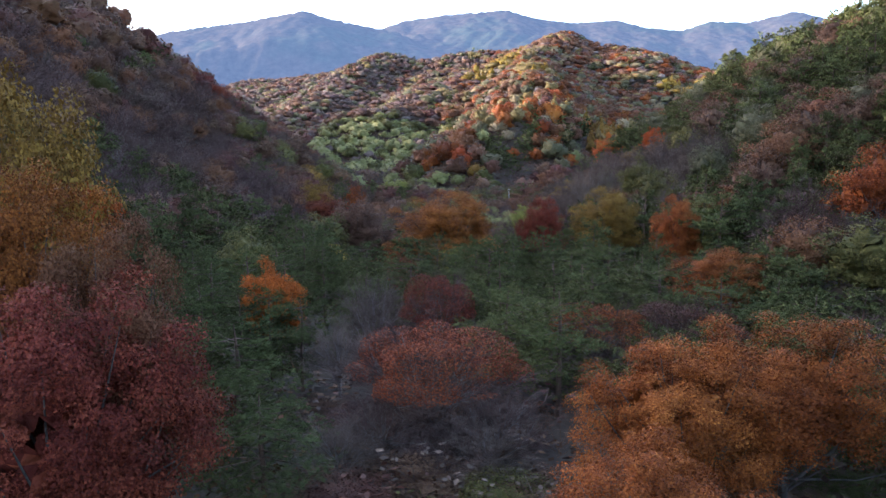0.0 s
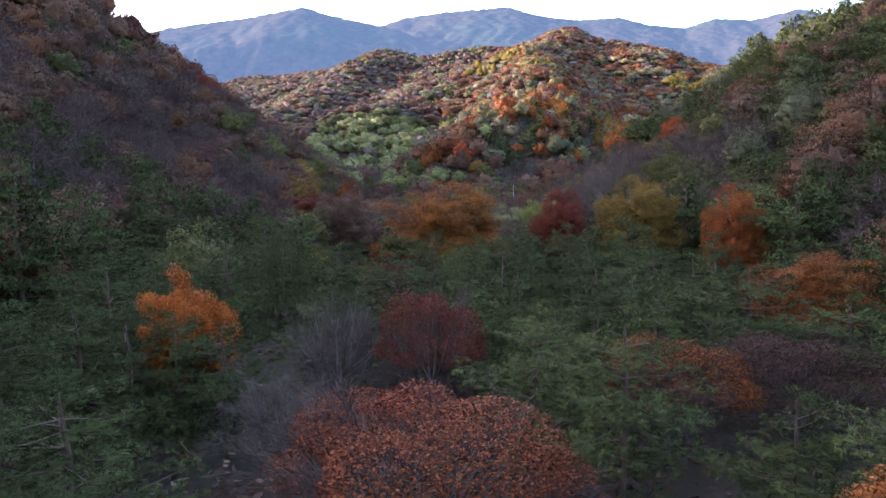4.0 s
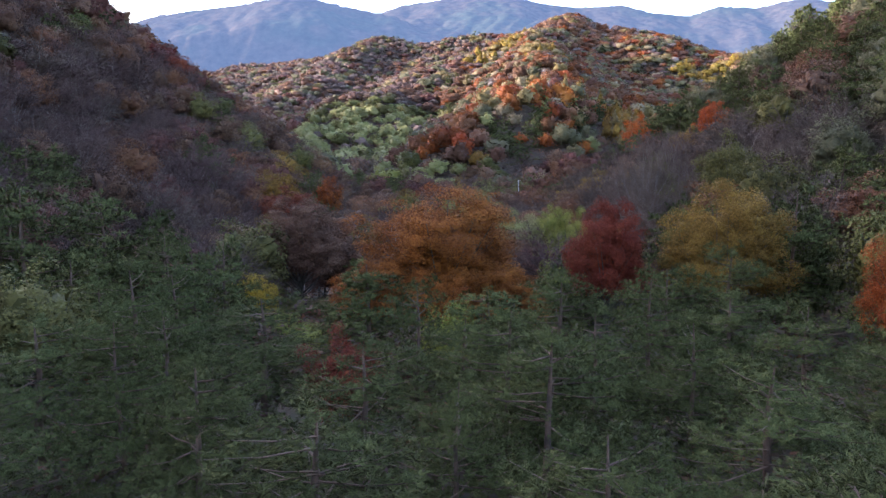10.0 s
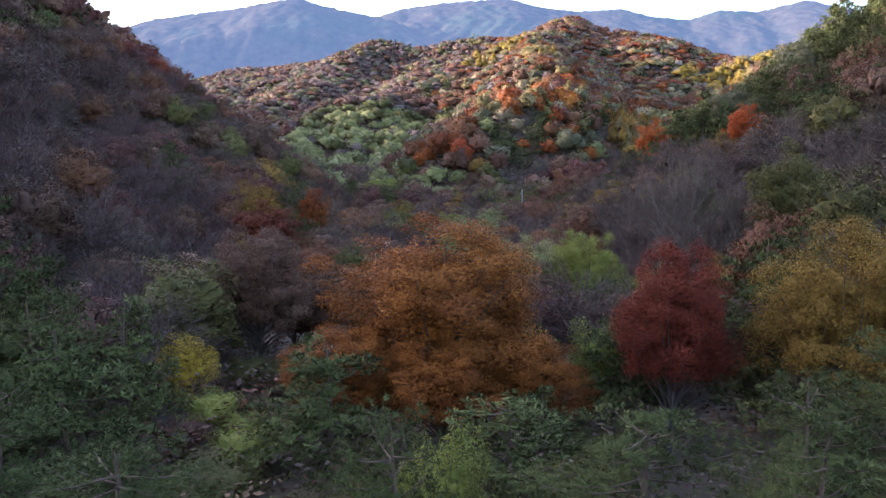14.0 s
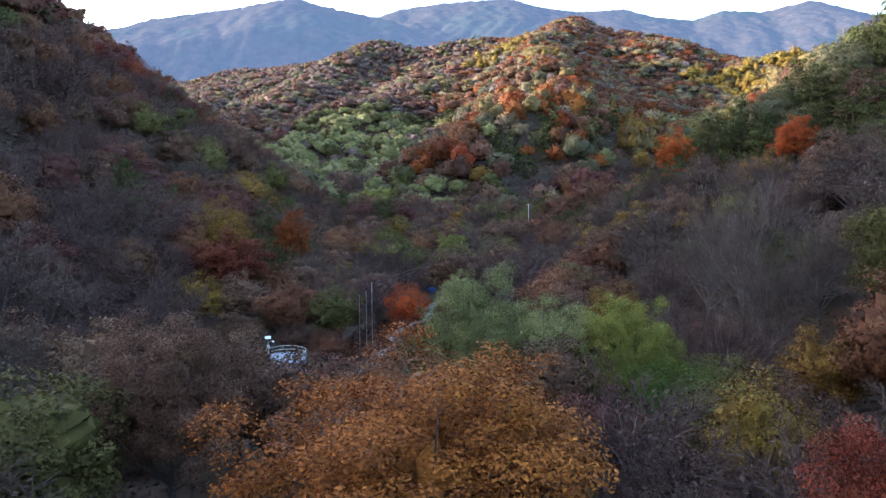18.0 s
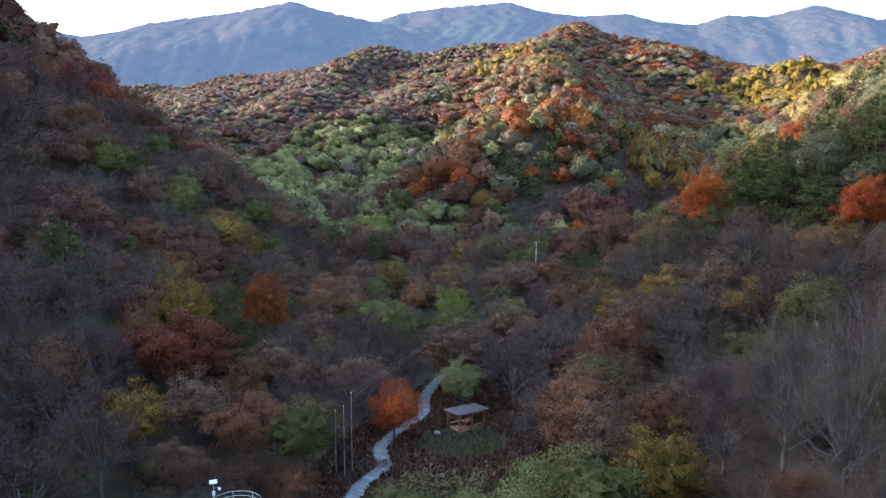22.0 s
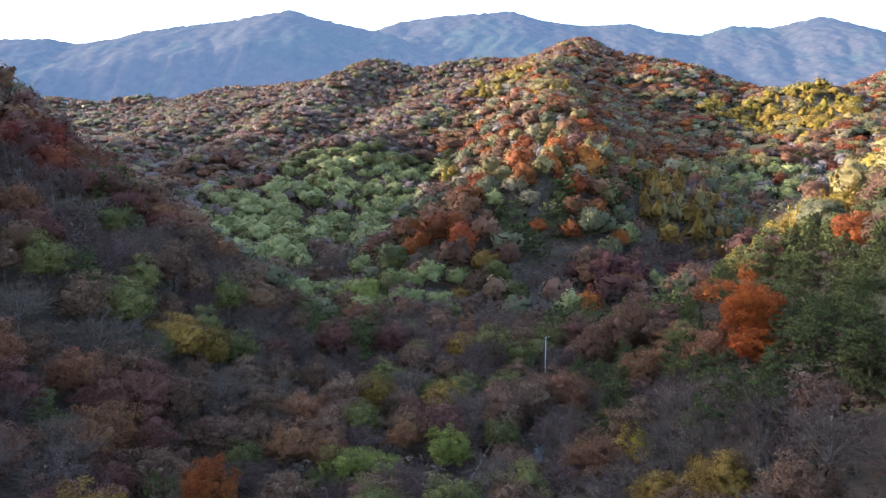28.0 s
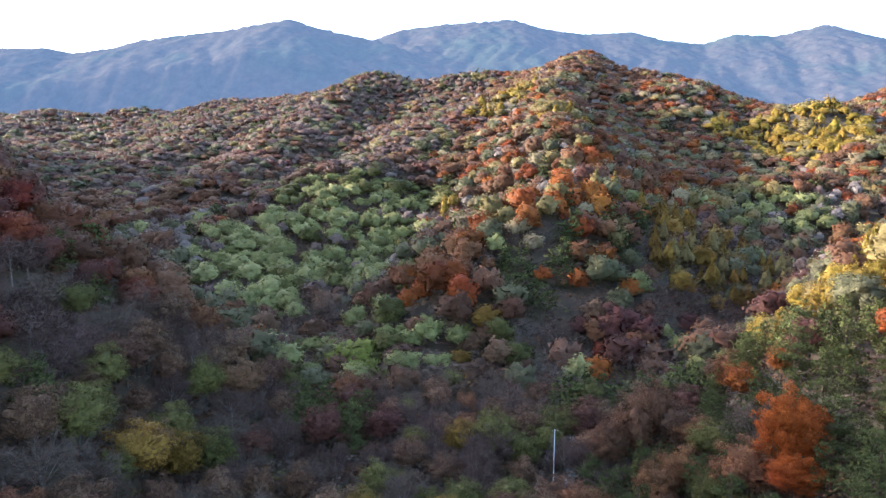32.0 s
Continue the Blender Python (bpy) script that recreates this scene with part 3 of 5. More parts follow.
# trees that stand out: kind, tone, x, y, height of the top, crown radius, detail, variant, cap
for row in [
    ("broad", "red", -12.3, 21.5, 22.0, 4.8, 0, 0), ("broad", "copper", -17, 27.5, 25.6, 4.6, 0, 1), ("broad", "ochre", -25, 40, 31, 5.5, 1, 2), ("broad", "orange", -28.5, 53, 26.2, 4.0, 1, 0), ("broad", "rust", 6.3, 19.5, 17.6, 4.0, 0, 1),
    ("twigs", "twig_red", -0.8, 38.8, 16.3, 4.9, 0, 0, "scarlet"), ("twigs", "twig_red", 2.4, 35.5, 13.6, 3.4, 0, 2), ("shrub", "brown", 4.6, 30.5, 11.6, 3.2, 1, 1), ("twigs", "twig_red", -3.4, 36.2, 13.4, 3.2, 0, 1), ("twigs", "twig_red", 1.0, 34.8, 12.8, 3.0, 0, 0), ("shrub", "brown", 3.8, 40, 11.8, 2.8, 1, 2), ("shrub", "wine", -5.2, 39.5, 11.8, 2.8, 1, 1), ("shrub", "brown", -1.0, 43.5, 11.8, 3.2, 1, 0), ("shrub", "wine", -4.8, 30.5, 11.8, 3.0, 1, 0), ("pine", "pine", -8.6, 31, 15.4, 4.2, 1, 1), ("shrub", "wine", 1, 27.5, 11.2, 3.4, 1, 0), ("shrub", "brown", -3.6, 24.5, 11.4, 3.4, 1, 1), ("shrub", "brown", -1.2, 32.5, 11.8, 3.2, 1, 2), ("twigs", "twig_red", 2.6, 23, 11.4, 3.0, 1, 2), ("shrub", "red", 8.6, 19.5, 13.0, 2.8, 1, 2), ("broad", "russet", -12.7, 24.8, 23.8, 3.5, 0, 2), ("broad", "rust", 9.8, 29.0, 18.6, 4.6, 0, 2), ("broad", "rust", 15.0, 30.0, 18.7, 5.2, 0, 0),
    ("twigs", "twig_red", 10.7, 49.5, 15.4, 3.5, 0, 1, "rust"), ("twigs", "twig_red", 17.0, 50.0, 15.3, 4.0, 0, 0, "wine"), ("broad", "rust", 25.0, 65, 17.5, 5.2, 0, 1), ("broad", "orange", -13.5, 53.5, 18.3, 2.8, 1, 0), ("pine", "pine", -12.9, 50.4, 16.9, 3.0, 1, 1),
    ("twigs", "twig_red", -0.6, 52.6, 16.9, 2.7, 0, 2, "red"), ("twigs", "twig", -5.6, 54.0, 16.6, 3.3, 0, 1), ("twigs", "twig", -7.6, 48.5, 14.2, 2.8, 0, 2), ("broad", "rust", 27.5, 84, 21.6, 3.2, 0, 2),
    ("broad", "crimson", 13.9, 102.5, 20.2, 4.0, 0, 1), ("broad", "copper", 0.2, 108.5, 20.7, 8.2, 0, 0), ("broad", "copper", -5.2, 104, 15.2, 4.4, 0, 2), ("broad", "copper", 0.4, 102.5, 14.6, 4.4, 0, 1), ("broad", "copper", 5.4, 104.5, 14.8, 4.2, 0, 2),
    ("broad", "ochre", 22.8, 100, 22.0, 5.4, 0, 2), ("pine", "pine", -14.8, 49.2, 16.6, 4.0, 1, 0), ("pine", "pine", -10.6, 50, 16.2, 3.6, 1, 1), ("shrub", "brown", -8.3, 44.5, 10.4, 2.6, 1, 0), ("pine", "pine", -18.4, 51.5, 16.9, 4.2, 1, 2), ("broad", "lime", 16.5, 141, 16.3, 4.1, 0, 0), ("broad", "brown", -16.2, 125, 18.8, 6.0, 0, 1), ("twigs", "twig", 33.0, 157, 24.6, 5.4, 1, 1), ("twigs", "twig_red", 38.6, 163, 26.2, 5.6, 1, 0), ("twigs", "twig", 32.5, 166, 23.0, 5.0, 1, 2), ("twigs", "twig_red", 27, 146, 14.0, 4.6, 1, 0), ("twigs", "twig", 31.5, 148.5, 18.0, 4.6, 1, 1), ("twigs", "twig_red", 26, 154, 12.5, 4.4, 1, 2), ("twigs", "twig", 37.5, 151, 22.0, 4.6, 1, 0), ("shrub", "brown", 23.5, 149, 7.6, 3.4, 1, 1), ("twigs", "twig_red", 29.5, 172, 12.5, 4.4, 1, 1), ("twigs", "twig", 36, 174.5, 17.5, 4.6, 1, 2), ("shrub", "brown", 27.5, 164.5, 8.6, 3.4, 1, 0), ("twigs", "twig_red", 33, 180, 15.0, 4.4, 1, 0), ("shrub", "russet", 31.5, 161.5, 10.0, 3.2, 1, 2), ("twigs", "twig_red", 40.5, 171, 20.5, 4.4, 1, 1), ("shrub", "brown", 24.5, 170.5, 6.4, 3.4, 1, 1), ("shrub", "brown", 35.5, 168, 13.0, 3.2, 1, 0), ("shrub", "olive", 28.5, 140.5, 10.0, 3.4, 1, 2),
    ("broad", "olive", 38.3, 140, 26.4, 4.8, 1, 0), ("willow", "willow", 3.6, 142.3, 19.2, 5.6, 0, 0), ("willow", "willow", 9.6, 144, 15.2, 5.4, 0, 1),
    ("shrub", "green", 18.5, 136.5, 13.0, 4.0, 0, 0), ("broad", "orange", 61.0, 264.5, 34.8, 6.4, 1, 0), ("broad", "orange", 58.4, 257.5, 26.0, 5.6, 1, 1),
    ("broad", "orange", 57.5, 198.5, 34.4, 4.0, 1, 1), ("broad", "ochre", 51.5, 195, 29.0, 4.4, 1, 0), ("broad", "red", -34.5, 195, 16.6, 7.4, 1, 0), ("broad", "rust", -28.8, 218.5, 18.0, 4.7, 1, 1),
    ("pine", "pine", -30.8, 207, 20.2, 5.6, 1, 0), ("broad", "ochre", -37.3, 205, 19.5, 5.2, 1, 2), ("broad", "brown", -33, 279, 13.0, 4.0, 2, 0), ("broad", "brown", -26, 282, 12.6, 3.6, 2, 1),
    ("broad", "fading_red", 38.5, 297, 16.5, 5.2, 2, 0), ("broad", "fading_red", 44.5, 300, 20.0, 5.4, 2, 1), ("broad", "fading_red", 50.5, 306, 22.0, 5.0, 2, 2), ("broad", "lime", 2.6, 248, 9.9, 4.4, 1, 2), ("shrub", "lime", -14, 245, 8.4, 5.6, 1, 0), ("shrub", "yellow", 33.0, 243, 13.0, 3.2, 1, 1),
    ("broad", "red", -4.8, 79.5, 15.0, 2.1, 1, 2), ("shrub", "lime", 0.5, 89, 14.8, 2.0, 1, 1), ("pine", "pine", 7, 84, 17.6, 5.0, 1, 1),
    ("pine", "pine", 19, 90, 18.2, 4.6, 1, 2), ("pine", "pine", -17, 83, 18.0, 4.8, 1, 0), ("pine", "pine", -21, 98, 18.1, 4.6, 1, 1),
    ("broad", "orange", -15.4, 153.5, 6.2, 3.5, 1, 2), ("broad", "russet", -20.4, 178.5, 11.0, 4.9, 1, 0), ("broad", "brown", -11, 201, 8.6, 6.0, 1, 1), ("shrub", "orange", -5.2, 189.5, 8.6, 3.5, 1, 1), ("broad", "willow", 3.6, 199.0, 9.0, 3.2, 1, 0), ("twigs", "twig", -5.9, 181.0, 1.8, 1.0, 1, 1),
    ("broad", "brown", -25.5, 171, 8.5, 3.6, 1, 1), ("shrub", "russet", -14.2, 171.5, 6.2, 3.2, 1, 0), ("shrub", "brown", -18.8, 173.5, 6.6, 3.0, 1, 2), ("shrub", "olive", -12.6, 164, 4.0, 2.2, 1, 1), ("shrub", "rust", -15.8, 158.5, 4.4, 2.4, 1, 0), ("shrub", "yellow", -18, 112, 12.6, 2.3, 1, 1), ("shrub", "lime", 11.6, 110, 14.4, 2.8, 1, 0), ("shrub", "lime", 22, 158, 8.6, 3.6, 1, 2), ("broad", "ochre", 42.5, 195, 21.0, 4.6, 2, 1), ("broad", "olive", 39, 187, 16.0, 4.4, 2, 0),
    ("broad", "olive", -37, 167, 8.5, 4.6, 2, 1), ("shrub", "lime", -8.5, 243.5, 7.8, 3.8, 1, 2),
]:
    kind, tone, x, y, top, radius, level, variant, *cap = row
    tree(kind, tone, x, y, top, radius, level, variant, *cap)
PLACED += [(-3.5, 47.5, 4.5), (13.5, 44, 5.0), (13, 97, 4.0), (21, 94, 5.0), (56.5, 250, 11.0), (53, 242, 5.0), (-34, 189, 6.0), (-29, 203, 4.0), (-17, 157, 7.0), (-23, 154, 6.0), (-24.5, 160, 4.0), (61, 197, 5.0), (-32, 200, 4.0), (33, 238, 3.0), (4, 240, 4.5), (-11, 236, 6.0), (32, 236, 3.5), (24.5, 291, 4.0)]   # small clearings


def free(x, y, r):
    return all((x - a) ** 2 + (y - b) ** 2 > (0.5 * (r + c)) ** 2 for a, b, c in PLACED)


# ---- the woods: mixes of kind, tone and weight ----
MIX = {
    "pines": [("pine", "pine", 12), ("broad", "olive", 0.12)],
    "gap": [("shrub", "olive", 3), ("shrub", "brown", 2), ("shrub", "wine", 0.8), ("shrub", "lime", 0.8), ("pine", "pine", 1.8)],
    "left": [("twigs", "twig_red", 6.5), ("broad", "brown", 3.2), ("broad", "wine", 1.2), ("twigs", "twig", 2.5), ("broad", "russet", 1.8), ("broad", "olive", 0.35), ("twigs", "twig_red", 2.5), ("pine", "pine", 0.5), ("broad", "fading_red", 0.6)],
    "left_pines": [("pine", "pine", 4.0), ("twigs", "twig_red", 3.0), ("broad", "wine", 1.0), ("broad", "russet", 1.2), ("broad", "brown", 1.5)],
    "right": [("pine", "pine", 5.0), ("broad", "olive", 1.2), ("broad", "russet", 1.4), ("broad", "rust", 0.8), ("broad", "brown", 1.2), ("twigs", "twig_red", 1.5), ("twigs", "twig", 2.0)],
    "grey": [("twigs", "twig", 5), ("twigs", "twig_red", 3), ("broad", "brown", 1.4), ("broad", "olive", 1.2), ("broad", "ochre", 0.5)],
    "floor": [("broad", "brown", 3.2), ("twigs", "twig_red", 2.8), ("shrub", "olive", 1.6), ("broad", "olive", 1.1), ("twigs", "twig", 1.8), ("broad", "wine", 0.5), ("broad", "russet", 1.3), ("shrub", "lime", 0.3), ("broad", "ochre", 0.4)],
    # bare trees, their stand widened to darken the slope in the knoll's shade
    "dark_bare": [("twigs", "twig_red", 5), ("twigs", "twig", 1), ("broad", "wine", 0.6)],
    "crestR": [("pine", "pine", 10), ("broad", "fading_olive", 0.9), ("broad", "brown", 0.9), ("broad", "russet", 0.5)],
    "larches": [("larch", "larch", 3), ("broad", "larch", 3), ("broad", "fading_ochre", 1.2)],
    # duller ochre needles put the shade beside the knoll into the colour
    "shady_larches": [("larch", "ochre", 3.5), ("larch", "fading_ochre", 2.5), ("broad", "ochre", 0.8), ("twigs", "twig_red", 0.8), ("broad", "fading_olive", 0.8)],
    "pine_stand": [("pine", "pine", 8), ("broad", "wine", 0.7), ("broad", "rust", 0.8)],
    "oaks": [("broad", "rust", 3.2), ("broad", "copper", 2.4), ("broad", "russet", 2.4), ("broad", "fading_red", 1.2), ("broad", "orange", 0.6), ("broad", "ochre", 0.5), ("pine", "pine", 0.8)],
    # the pale and ochre share stands in for sun on the crest
    "oak_crest": [("broad", "rust", 2.0), ("broad", "copper", 2.2), ("broad", "russet", 2.0), ("broad", "fading_ochre", 1.6), ("broad", "fading_red", 1.4), ("pine", "pine", 0.9), ("broad", "pale", 0.7)],
    "reds": [("broad", "wine", 3.5), ("broad", "red", 1.0), ("broad", "russet", 1.6), ("broad", "brown", 1.6), ("pine", "pine", 0.7)],
    "willows": [("willow", "willow", 9), ("broad", "olive", 0.9), ("twigs", "twig", 0.7)],
    "young_greens": [("willow", "willow", 3.4), ("broad", "olive", 2.0), ("broad", "fading_olive", 1.6), ("broad", "brown", 0.8), ("broad", "fading_red", 0.6), ("broad", "lime", 0.5)],
    # greens lightened through their mix to imitate sun on this stand
    "sunny_greens": [("willow", "willow", 4.0), ("broad", "fading_ochre", 1.5), ("broad", "fading_olive", 2.0), ("twigs", "ash", 0.8), ("broad", "copper", 0.5)],
    "olives": [("broad", "olive", 3.0), ("broad", "brown", 2.4), ("broad", "ochre", 0.7), ("twigs", "twig_red", 1.2)],
    # the bare grey share here and in back stands in for haze
    "mixed": [("twigs", "ash", 1.6), ("twigs", "twig", 2.0), ("twigs", "twig_red", 2.4), ("broad", "brown", 1.4), ("broad", "fading_red", 1.8), ("broad", "wine", 0.4), ("broad", "copper", 0.3), ("twigs", "twig", 1.0), ("broad", "fading_olive", 2.0), ("willow", "willow", 1.3), ("pine", "pine", 0.6)],
    "back": [("twigs", "twig", 2.5), ("twigs", "twig_red", 4.0), ("broad", "fading_red", 2.6), ("broad", "wine", 0.8), ("twigs", "twig_red", 2.0), ("broad", "brown", 1.4), ("broad", "fading_ochre", 0.7), ("broad", "fading_olive", 2.0), ("twigs", "twig", 1.0), ("pine", "pine", 0.5)],
    # warmer, paler leaves here put the sunlight on the slope into the colour
    "lit_slope": [("broad", "fading_red", 2.4), ("broad", "rust", 0.9), ("broad", "copper", 1.0), ("broad", "fading_ochre", 1.6), ("broad", "pale", 0.8), ("twigs", "ash", 0.8), ("broad", "fading_olive", 1.8), ("pine", "pine", 0.5), ("twigs", "twig_red", 1.6), ("broad", "russet", 1.2)],
    "red_tops": [("twigs", "ash", 1.0), ("twigs", "twig_red", 2), ("broad", "fading_red", 4.5), ("broad", "russet", 1.6), ("broad", "fading_ochre", 0.8)],
}
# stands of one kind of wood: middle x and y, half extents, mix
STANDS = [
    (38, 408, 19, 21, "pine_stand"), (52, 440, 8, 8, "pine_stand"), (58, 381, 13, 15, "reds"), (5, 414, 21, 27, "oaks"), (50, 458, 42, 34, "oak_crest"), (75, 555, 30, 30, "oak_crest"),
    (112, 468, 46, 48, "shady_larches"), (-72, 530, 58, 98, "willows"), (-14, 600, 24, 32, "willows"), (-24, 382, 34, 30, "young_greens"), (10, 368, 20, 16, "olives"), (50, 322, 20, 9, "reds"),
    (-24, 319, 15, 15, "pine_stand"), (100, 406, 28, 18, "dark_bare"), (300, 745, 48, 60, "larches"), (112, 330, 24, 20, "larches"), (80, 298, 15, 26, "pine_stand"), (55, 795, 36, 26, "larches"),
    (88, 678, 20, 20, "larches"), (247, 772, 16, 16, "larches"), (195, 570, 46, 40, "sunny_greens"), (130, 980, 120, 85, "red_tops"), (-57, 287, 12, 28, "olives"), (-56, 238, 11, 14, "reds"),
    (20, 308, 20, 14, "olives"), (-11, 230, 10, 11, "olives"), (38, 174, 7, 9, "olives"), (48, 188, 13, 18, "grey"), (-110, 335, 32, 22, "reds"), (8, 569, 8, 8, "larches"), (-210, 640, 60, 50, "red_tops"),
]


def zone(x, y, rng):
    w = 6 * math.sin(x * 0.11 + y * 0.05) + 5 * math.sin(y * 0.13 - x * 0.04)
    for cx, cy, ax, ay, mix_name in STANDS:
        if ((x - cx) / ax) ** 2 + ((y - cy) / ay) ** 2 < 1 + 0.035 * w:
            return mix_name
    if y < 345:
        if x + w * 0.5 < -38 and y > 60:
            return "left_pines" if y < 135 + w else "left"
        if x > 30 + w * 0.4:
            if x > 57 + w * 0.6 and y > 125:
                return "crestR"
            if x > 44 + w * 0.5 and y < 135:
                return "crestR"
            if 135 < y < 225:
                return "grey"
            return "right"
        if abs(x + 1) < 15 and 87 < y < 118:
            return "gap"
        if abs(x) < 9 and 160 < y < 189:
            return "gap"
        if y < 104 + w * 0.5:
            return "pines"
        return "floor"
    if y > 520 and x + 3 * w > 0.1 * (y - 520) - 10:
        return "lit_slope"
    return "mixed" if y < 640 else "back"


def pick(rng, table, x=0.0, y=0.0):
    """A kind and tone from a mix; neighbours tend to be alike."""
    total = sum(w for *_, w in table)
    r = 0.9 * math.sin(x * 0.061 + 1.3 * math.sin(y * 0.043)) + 0.8 * math.sin(y * 0.071 + 1.1 * math.sin(x * 0.037) + 2) + rng.gauss(0, 0.28 if y < 500 else 0.12) + (rng.uniform(-1, 1) if rng.random() < (0.35 if y < 500 else 0.12) else 0)
    r = (r * 0.61) % 1.0 * total
    for kind, tone, w in table:
        r -= w
        if r <= 0:
            return kind, tone
    return table[0][:2]


SIZE = {"broad": (11.2, 5.5), "twigs": (10.2, 5.2), "pine": (11.8, 5.0), "larch": (13.5, 4.2), "willow": (9.5, 5.0), "shrub": (4.5, 3.2)}


# gravel track up the valley
TRACK = [(-13, 140), (-12, 152), (-9.6, 167.6), (-8, 176), (-5.6, 181.5), (-6.9, 186.3), (-5.8, 190), (-3.9, 194), (-1.6, 198.6), (-2.0, 205), (-0.7, 211), (1.2, 218), (5, 226), (7.4, 229.7), (10.6, 235.8), (13.5, 240.8), (19, 256), (25, 278), (30.5, 300), (34.2, 315), (35.6, 324), (34.8, 332), (33, 346)]


def on_track(x, y):
    if not TRACK[0][1] < y < TRACK[-1][1]:
        return False
    return abs(x - np.interp(y, [p[1] for p in TRACK], [p[0] for p in TRACK])) < (2.2 if y < 228 else 0.6)


def seen(x, y):
    """Whether a place can come into view at all."""
    return abs(x) < 0.66 * (y + 12) + 9


# single trees in the nearer part of the valley
rng = random.Random(5)
spots = []
y = 6.0
while y < 345:
    step = 4.3 if y < 125 else 5.4 if y < 235 else 6.8
    x = -115.0
    while x < 115:
        px, py = x + rng.uniform(-2.2, 2.2), y + rng.uniform(-2.2, 2.2)
        x += step
        if not seen(px, py) or py < 8:
            continue
        spots.append((px, py))
    y += step
COUNT = {}
WOODS = []
for px, py in spots:
    kind, tone = pick(rng, MIX[zone(px, py, rng)], px, py)
    h0, r0 = SIZE[kind]
    s = rng.uniform(0.75, 1.2)
    h, r = h0 * s, r0 * s * rng.uniform(0.8, 1.1)
    if zone(px, py, rng) in ("floor", "gap"):
        f = 0.82 if zone(px, py, rng) == "floor" else 0.6
        h, r = h * f, r * (0.5 + 0.5 * f)
    if (abs(px + 0.5) < 7 and py < 36) or (px < -1 and abs(px + 8) < 9 and py < 13):
        kind, tone = rng.choice((("shrub", "brown"), ("shrub", "wine"), ("twigs", "twig_red"), ("twigs", "twig"), ("shrub", "olive")))
        h, r = rng.uniform(2.5, 4.0), rng.uniform(2.2, 3.0)
    if on_track(px, py) or (abs(px - 3.6) < 7 and 168 < py < 200) or (abs(px + 17) < 5 and 150 < py < 170):
        continue
    if abs(px) < 30 and py < 100:
        h = min(h, (17.6 if py > 34 else 15.0) - ground_at(px, py) + rng.uniform(-1.5, 0.5))
    if not free(px, py, r * 0.9) and not (py < 34 and abs(px) < 6 and h < 4.1):
        continue
    sort = kind + (tone if kind in ("broad", "twigs") else "_upland" if abs(px) > 45 or py > 150 else "")
    if COUNT.get(sort, 0) >= 285:
        WOODS.append((kind, tone, px, py, h, r))
        continue
    COUNT[sort] = COUNT.get(sort, 0) + 1
    tree(kind, tone, px, py, ground_at(px, py) + h, r, 1 if (py < 92 and abs(px) < 25) else (2 if abs(px) < 80 else 3), rng.randrange(3))

# the rest of the woods, joined by slope
y = 150.0
while y < 1240:
    step = 7.5 + max(0, y - 360) * 0.0011
    x = -0.64 * y - 14
    while x < 0.64 * y + 14:
        px, py = x + rng.uniform(-0.75, 0.75) * step, y + rng.uniform(-0.75, 0.75) * step
        x += step
        if py < 345 and abs(px) < 115:
            continue
        kind, tone = pick(rng, MIX[zone(px, py, rng)], px, py)
        h0, r0 = SIZE[kind]
        s = rng.uniform(0.6, 1.35) * 0.96 if py < 600 else rng.uniform(0.72, 1.16)
        h, r = h0 * s * (1.0 if py < 600 else 0.85), r0 * s * (1.0 if py < 600 else 1.28)
        if py < 400 and zone(px, py, rng) in ("floor", "olives", "young_greens"):
            h, r = h * 0.8, r * 0.9
        if free(px, py, r * 0.6) if py < 300 else True:
            WOODS.append((kind, tone, px, py, h, r))
    y += step

# brushwood under and between the trees
brush = random.Random(8)
y = 4.0
while y < 640:
    step = 4.6 if 36 < y < 90 else 3.7 if y < 345 else 5.6
    wide = 0.66 * (y + 12) + 9 if y < 345 else 0.5 * y
    x = -min(wide, 125.0 if y < 345 else 230.0)
    while x < min(wide, 125.0 if y < 345 else 230.0):
        px, py = x + brush.uniform(-1.4, 1.4), y + brush.uniform(-1.4, 1.4)
        x += step
        if not on_track(px, py) and not (-26 < px < -12 and 156 < py < 170) and not (abs(px - 3.6) < 6 and 178 < py < 199):
            tone = brush.choice(("twig_red", "twig_red", "twig", "twig", "brown", "brown", "brown", "wine", "olive", "russet"))
            near = 140 < py < 232 and abs(px - np.interp(py, [p[1] for p in TRACK], [p[0] for p in TRACK])) < 5
            WOODS.append(("brush", tone, px, py, 0.9 if near else brush.uniform(1.5, 4.0) if py < 205 else brush.uniform(3.0, 5.6) if py < 345 else brush.uniform(4, 6.5), 1.3 if near else step * brush.uniform(0.75, 1.05)))
    y += step

# the same woods go on beside and behind the way
side = random.Random(17)
y = -70.0
while y < 200:
    x = -190.0
    while x < 190:
        px, py = x + side.uniform(-3, 3), y + side.uniform(-3, 3)
        x += 6.8
        if abs(px) > 0.66 * max(0, py + 12) + 11 and not (py > 150 and abs(px) > 0.64 * py + 14):
            kind, tone = pick(side, MIX["left" if px < 0 else "right"] if abs(px) > 30 else MIX["pines"], px, py)
            WOODS.append((kind, tone, px, py, SIZE[kind][0] * side.uniform(0.7, 1.1), SIZE[kind][1] * side.uniform(0.9, 1.2)))
    y += 6.8

LOW = {}


